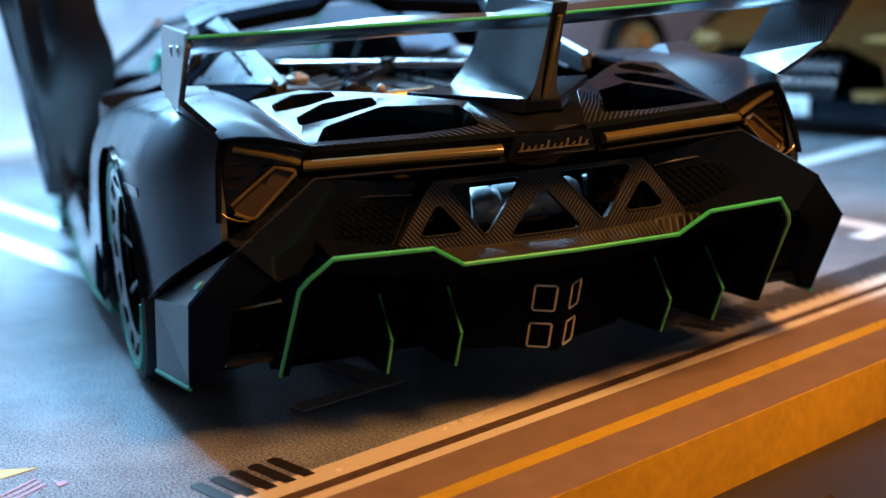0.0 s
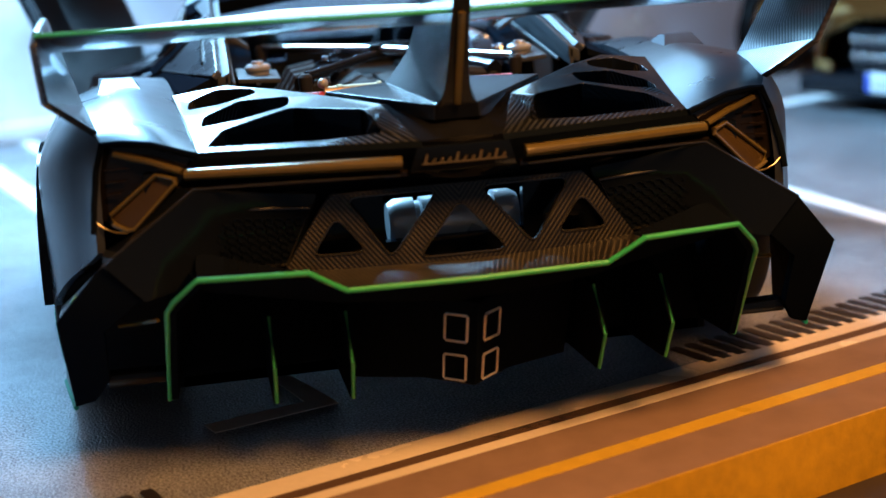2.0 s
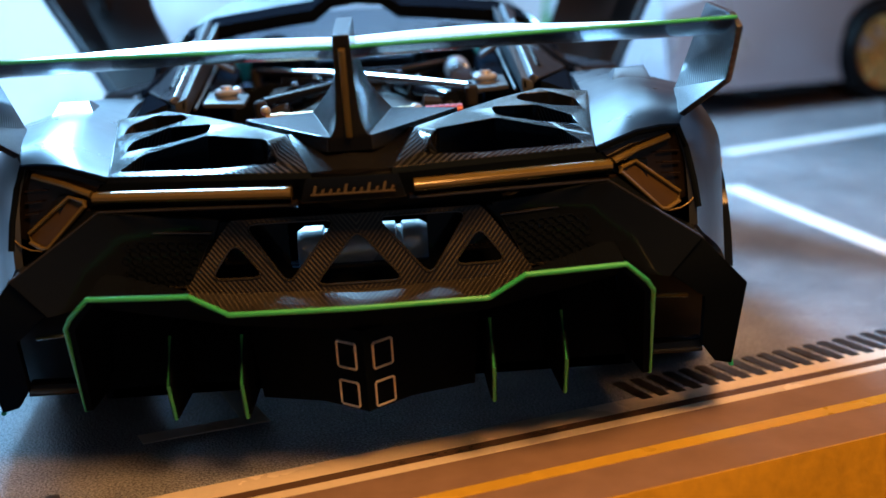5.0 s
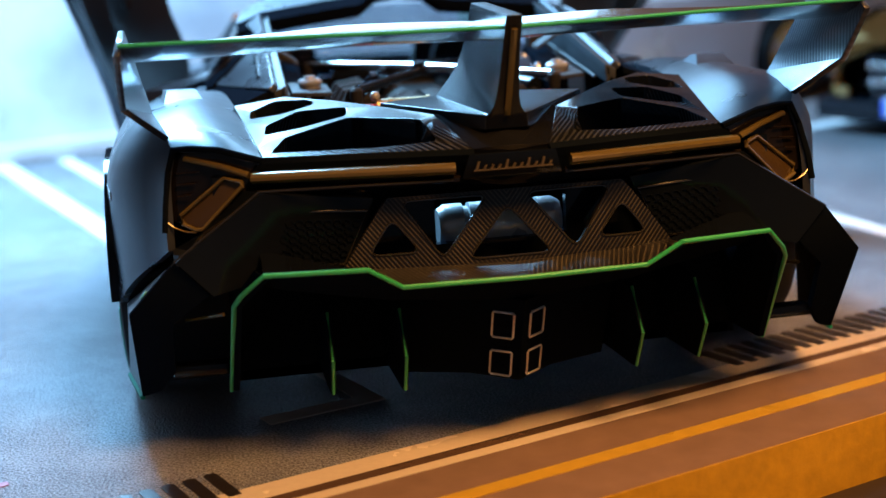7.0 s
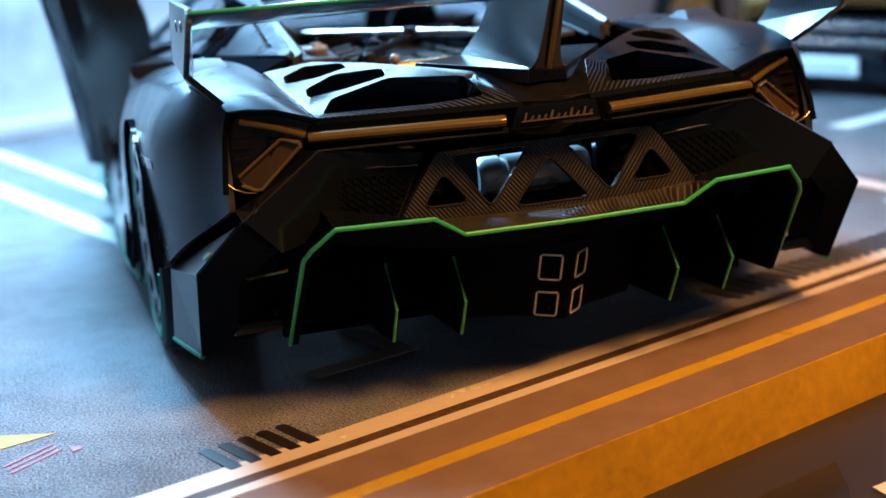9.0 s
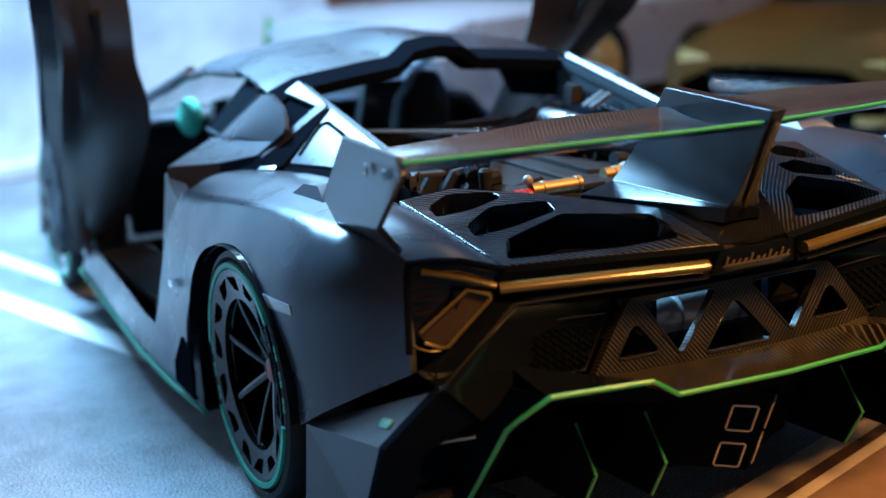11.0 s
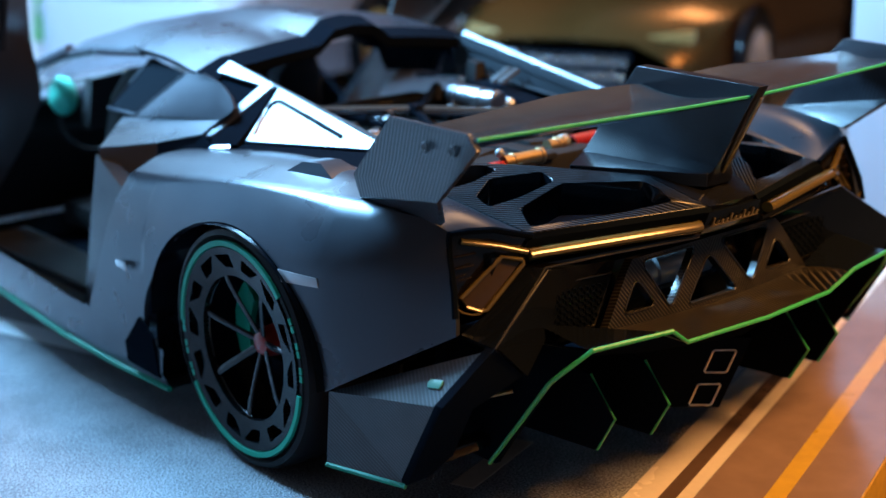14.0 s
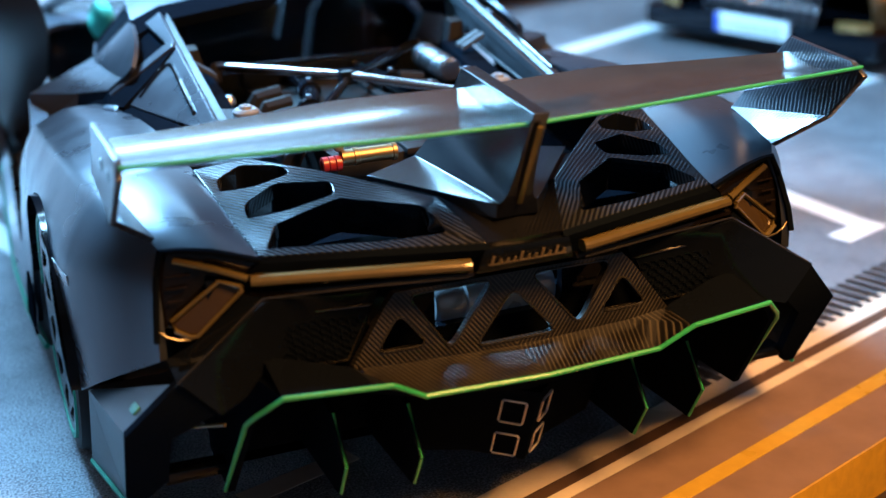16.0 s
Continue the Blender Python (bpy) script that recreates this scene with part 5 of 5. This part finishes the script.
def wheel(s, y, radius, width):
    w = new("wheel")
    w.parent = car
    tagged(w, "black carbon wheel with a mint green rim line")
    k = radius / 19.7
    o = width / 2
    # profiles run from the outer face (x = -o) inwards
    tyre = [(-o + 1.2, 17.5 * k), (-o + 0.3, 18.2 * k), (-o + 0.6, 19.0 * k), (-o + 2.0, 19.6 * k), (-o + 4, radius), (o - 4, radius), (o - 2.0, 19.6 * k), (o - 0.4, 18.4 * k), (o, 16.5 * k), (o - 1, 15 * k)]
    items = [part("tyre", lathe(tyre, 64), M_RUBBER, None, "black rubber tyre")]
    line = [(-o + 0.9, 16.4 * k), (-o + 0.1, 16.5 * k), (-o + 0.05, 17.3 * k), (-o + 1.0, 17.5 * k)]
    for a0, a1 in ((3, 138), (190, 327)):
        bm = bmesh.new()
        ends = add_grid(bm, [[(px, r * math.cos(radians(t)), r * math.sin(radians(t))) for px, r in line] for t in [a0 + (a1 - a0) * j / 36 for j in range(37)]], True)
        bm.faces.new(ends[0][::-1])
        bm.faces.new(ends[-1])
        items.append(part("rim_line", bm, M_TEAL, None, "mint green rim line"))
    # plain bars where the sidewall is lettered
    bar = None
    for mid in (-15, 164):
        for j in range(-4, 5):
            if j % 3 == 2:
                continue
            if bar is None:
                it = part("sidewall_bar", prism([(-o + 0.42, 16.75 * k, -0.5), (-o + 0.42, 17.45 * k, -0.5), (-o + 0.42, 17.45 * k, 0.5), (-o + 0.42, 16.75 * k, 0.5)], (0.7, 0, 0)), M_TEAL)
                bar = it.data
            else:
                it = new("sidewall_bar", bar)
            it.matrix_local = Matrix.Rotation(radians(mid + 4.2 * j), 4, "X")
            items.append(it)
    items.append(part("sidewall_band", lathe([(-o + 1.0, 16.3 * k), (-o + 0.55, 16.5 * k), (-o + 0.5, 17.4 * k), (-o + 0.9, 17.6 * k)], 64), M_RUBBER))
    items.append(part("rim_barrel", lathe([(-o + 1.2, 16.8 * k), (-o + 2.2, 15.4 * k), (o - 3, 14.6 * k), (o - 2, 16 * k)], 48), M_DULL))
    # turbine ring: a coned band with slanting openings
    face = lambda r, t: (-o + 1.5 + (16.8 - r) * 0.17, r * k * math.cos(t), r * k * math.sin(t))
    holes = []
    for j in range(14):
        mid, lean = 2 * math.pi * (j + 0.5) / 14 + radians(67), 0.05 if j % 2 else -0.05
        corners = [(13.3, mid - 0.1 - lean), (15.5, mid - 0.155 + lean), (15.5, mid + 0.155 + lean), (13.3, mid + 0.1 - lean)]
        holes.append(round_loop([(r * math.cos(t), r * math.sin(t), 0) for r, t in corners], 0.5))
    band_bm = holed_plate([(16.5 * math.cos(2 * math.pi * m / 56), 16.5 * math.sin(2 * math.pi * m / 56), 0) for m in range(56)], holes + [[(11.9 * math.cos(2 * math.pi * m / 56), 11.9 * math.sin(2 * math.pi * m / 56), 0) for m in range(56)]])
    for v in band_bm.verts:
        v.co = face(math.hypot(v.co.x, v.co.y), math.atan2(v.co.y, v.co.x))
    items.append(part("turbine_ring", band_bm, M_RIM, None, "gloss carbon turbine ring with slanting openings", 30, 1.3))
    for r in (16.4, 12.0):
        items.append(part("ring_lip", tube([face(r, 2 * math.pi * m / 48) for m in range(50)], 0.22, 6), M_SPOKE))
    spoke = None
    for j in range(7):
        if spoke is None:
            it = part("spoke", tube([(-o + 4.6, 1.4, 0), (-o + 3.2, 6 * k, 0), (-o + 2.2, 9.5 * k, 0), (-o + 1.7, 12.2 * k, 0)], 0.3, 8, 2.0), M_SPOKE)
            spoke = it.data
        else:
            it = new("spoke", spoke)
        it.matrix_local = Matrix.Rotation(2 * math.pi * j / 7 + radians(67), 4, "X")
        items.append(it)
    items.append(part("hub_nut", lathe([(-o + 4.0, 0.01), (-o + 4.0, 1.2), (-o + 4.3, 1.8), (-o + 5.4, 2.4), (-o + 8, 2.7)], 12), M_RED, None, "red centre lock nut"))
    items.append(part("brake_disc", lathe([(-o + 8.0, 4), (-o + 8.0, 11.4 * k), (-o + 9.2, 11.4 * k), (-o + 9.2, 4)], 40), M_BLACK))
    arc = [radians(t) for t in (-25, -6, 13, 32, 50)]
    cal = [(-o + 6.6, 11.2 * k * math.cos(t), 11.2 * k * math.sin(t)) for t in arc] + [(-o + 6.6, 7.0 * k * math.cos(t), 7.0 * k * math.sin(t)) for t in arc[::-1]]
    items.append(part("brake_caliper", prism(cal, (3, 0, 0), 0.4), M_TEAL, None, "mint green brake caliper"))
    for it in items:
        it.parent = w
    turn = Matrix.Identity(4) if s < 0 else Matrix.Rotation(math.pi, 4, "Z")
    w.matrix_local = Matrix.Translation(Vector((s * (56.0 - o), y, radius + 0.05)) * MM) @ turn
    return w


for s in SIDES:
    wheel(s, WHEEL_Y, 19.7, 19.0)
    wheel(s, 201.0, 18.6, 14.5)


# ---- the other model cars ----


def plain_wheel(parent, x, y, r, w, rim_mat, face):
    """A wheel with tyre, dished rim and spokes; face is the side that looks outwards (-1 or 1)."""
    h = new("wheel")
    h.parent = parent
    tyre = part("tyre", lathe([(-w / 2, r * 0.74), (-w / 2, r * 0.95), (-w / 2 + 1.5, r), (w / 2 - 1.5, r), (w / 2, r * 0.95), (w / 2, r * 0.74)], 40), M_RUBBER, h)
    rim = part("rim", lathe([(-w / 2 + 0.4, r * 0.75), (-w / 2 + 0.8, r * 0.68), (-w / 2 + 1.6, r * 0.62), (-w / 2 + 1.7, 0.01)], 36), rim_mat, h)
    for j in range(8):
        t = math.pi * j / 4
        part("spoke", tube([(-w / 2 + 2.0, r * 0.12 * math.cos(t), r * 0.12 * math.sin(t)), (-w / 2 + 0.9, r * 0.7 * math.cos(t), r * 0.7 * math.sin(t))], r * 0.09, 6), rim_mat, h)
    part("hub_cap", lathe([(-w / 2 + 1.0, 0.01), (-w / 2 + 1.2, r * 0.16), (-w / 2 + 3, r * 0.2)], 16), rim_mat, h)
    h.matrix_local = Matrix.Translation(Vector((x, y, r)) * MM) @ (Matrix.Identity(4) if face < 0 else Matrix.Rotation(math.pi, 4, "Z"))
    return h


def car_shell(rows):
    return grid([[(x, y, z) for x, z in r] + [(-x, y, z) for x, z in r[-2::-1]] for y, r in rows])


def coupe(name, label, body_mat, rim_mat, tail, longer=0):
    """A plain closed car, nose towards -y, wheels on the ground, 1:18."""
    c = thing(name, label, "model car")
    lower = [
        (-62, [(-34, 12), (-40, 16), (-38, 24), (-24, 30), (0, 31)]),
        (-50, [(-50, 9), (-52, 20), (-50, 31), (-36, 37), (0, 38)]),
        (-30, [(-53, 9), (-54, 24), (-51, 38), (-38, 42), (0, 43)]),
        (0, [(-53, 8), (-54, 24), (-50, 40), (-40, 45), (0, 47)]),
        (40, [(-53, 8), (-54, 24), (-50, 41), (-42, 46), (0, 48)]),
        (100, [(-54, 8), (-55, 24), (-52, 43), (-42, 47), (0, 48)]),
        (140, [(-55, 9), (-56, 26), (-52, 44), (-40, 48), (0, 49)]),
        (170, [(-53, 10), (-54, 26), (-50, 44), (-38, 48), (0, 49)]),
        (186, [(-48, 13), (-50, 26), (-47, 40), (-36, 44), (0, 45)]),
    ]
    lower = [(y + longer if y > 160 else y, r) for y, r in lower]
    part("body", car_shell(lower), body_mat, c, "", 40, 1.5)
    part("rear_panel", prism([(-47, 186 + longer, 12), (47, 186 + longer, 12), (44, 186 + longer, 43), (-44, 186 + longer, 43)], (0, -2, 0), 0.6), body_mat, c)
    roof = [(14, [(-44, 45), (-42, 46), (-30, 47), (0, 48)]), (52, [(-42, 46), (-34, 66), (-26, 68), (0, 69)]), (100, [(-43, 47), (-35, 67), (-26, 69), (0, 70)]), (150, [(-42, 47), (-37, 50), (-28, 51), (0, 52)])]
    part("cabin", car_shell(roof), M_GLASS, c, "dark glass cabin", 40)
    part("roof_skin", grid([[(-33, 54, 67.4), (-20, 54, 69.2), (0, 54, 69.8), (20, 54, 69.2), (33, 54, 67.4)], [(-34, 100, 68.4), (-20, 100, 70.2), (0, 100, 70.8), (20, 100, 70.2), (34, 100, 68.4)], [(-36, 148, 51.6), (-20, 148, 53), (0, 148, 53.4), (20, 148, 53), (36, 148, 51.6)]]), body_mat, c, "", 40, 0.8)
    part("underbody", prism([(-44, -50, 5), (44, -50, 5), (46, 180, 5), (-46, 180, 5)], (0, 0, 8)), M_BLACK, c)
    for s in SIDES:
        plain_wheel(c, s * 49.6, -22, 18.4, 14, rim_mat, s)
        plain_wheel(c, s * 49.6, 128, 18.4, 15, rim_mat, s)
        for y in (-22, 128):
            ring = [[(s * 54.7, y + r * math.cos(t), max(7.0, 18.4 + r * math.sin(t))) for t in (2 * math.pi * k / 32 for k in range(32))] for r in (21.0, 17.6)]
            part("wheel_well", ring_plate(ring[0], ring[1], (s * 1.2, 0, 0)), M_BLACK, c)
    if tail:
        for s in SIDES:
            part("tail_light", prism([(s * 20, 186.4 + longer, 34), (s * 46, 184.4 + longer, 34), (s * 46, 184.4 + longer, 40), (s * 20, 186.4 + longer, 40)], (0, 1.5, 0), 0.5), M_RED, c, "red tail light")
    return c


M_SILVERCAR = simple("silver_lilac_paint", (0.5, 0.5, 0.56), 0.3, 0.4, 0.5, 0.05, 300)
# bronze, with highlights and reflections painted in as broad mottling
M_GOLDCAR = simple("bronze_paint_glints", (0.13, 0.066, 0.019), 0.24, 0.75, 0.3, 0.7, 45, spec=0.4)
M_GOLDRIM = simple("gold_rim_paint", (0.85, 0.55, 0.2), 0.25, 0.6, 0.3, 0.15, 800)
# the lens colour is orange to paint a warm glint on the headlights
M_HEAD = simple("headlight_glint", (0.42, 0.25, 0.085), 0.12, 0.6, 0.8, 0.1, 400)

silver = coupe("model_car", "silver lilac model coupe with polished gold wheels", M_SILVERCAR, M_GOLDRIM, False, 32)
# nose towards +a: turned so that its rear wheel stands beside the bay line
silver.matrix_basis = Matrix.Translation((0.19, 0.352, 0.0)) @ Matrix.Rotation(radians(110.6), 4, "Z") @ Matrix.Translation((0.047, -0.128, 0))

bronze = coupe("model_car", "bronze model coupe with a chrome slatted grille and headlights", M_GOLDCAR, M_SILVER, False)
part("grille", prism([(-20, -63, 12), (20, -63, 12), (25, -61, 26), (-25, -61, 26)], (0, -1.5, 0), 0.5), M_BLACK, bronze)
for k in range(13):
    x = -20.4 + 3.4 * k
    part("grille_bar", tube([(x, -64.6, 13), (x * 1.1, -63.2, 25.4)], 0.3, 6), M_STEEL, bronze)
    for j in range(2):
        z = 18.0 + 5.2 * j
        stud = lathe([(-0.6, 0.01), (-0.5, 0.7), (0.0, 1.15), (0.6, 0.9), (1.2, 0.9)], 12, "y")
        bmesh.ops.translate(stud, vec=(x * (1 + 0.1 * (z - 13) / 12.4), -65.2 + (z - 13) * 0.11, z), verts=stud.verts)
        part("grille_stud", stud, M_CHROME, bronze)
part("bumper", prism([(-50, -54, 5), (50, -54, 5), (44, -66, 5), (-44, -66, 5)], (0, 0, 7), 1.0), M_BLACK, bronze, "black front bumper")
part("number_plate", box((0, -67.2, 10.6), (28, 0.8, 6.0), 0.2), M_WHITE, bronze, "white number plate")
part("plate_band", box((-12.9, -67.75, 10.6), (2.0, 0.3, 5.6), 0.05), simple("blue_band", (0.05, 0.1, 0.5), 0.4), bronze)
for k in range(6):
    part("plate_mark", box((-8.6 + 3.6 * k, -67.75, 10.6), (2.0, 0.3, 3.6), 0.05), M_SILVER, bronze)
for s in SIDES:
    part("headlight", prism([(s * 27, -59, 27), (s * 44, -52, 29), (s * 44, -50, 34), (s * 28, -56, 32)], (0, -2.5, 0), 0.8), M_HEAD, bronze, "headlight with an orange glint in its colour")
    part("fog_light", prism([(s * 30, -65, 13), (s * 40, -61, 13), (s * 40, -61, 16), (s * 30, -65, 16)], (0, -1.5, 0), 0.4), M_HEAD, bronze)
bronze.matrix_basis = Matrix.Translation((0.178, 0.218, 0)) @ Matrix.Rotation(radians(-69.4), 4, "Z") @ Matrix.Translation((0, 0.067, 0))
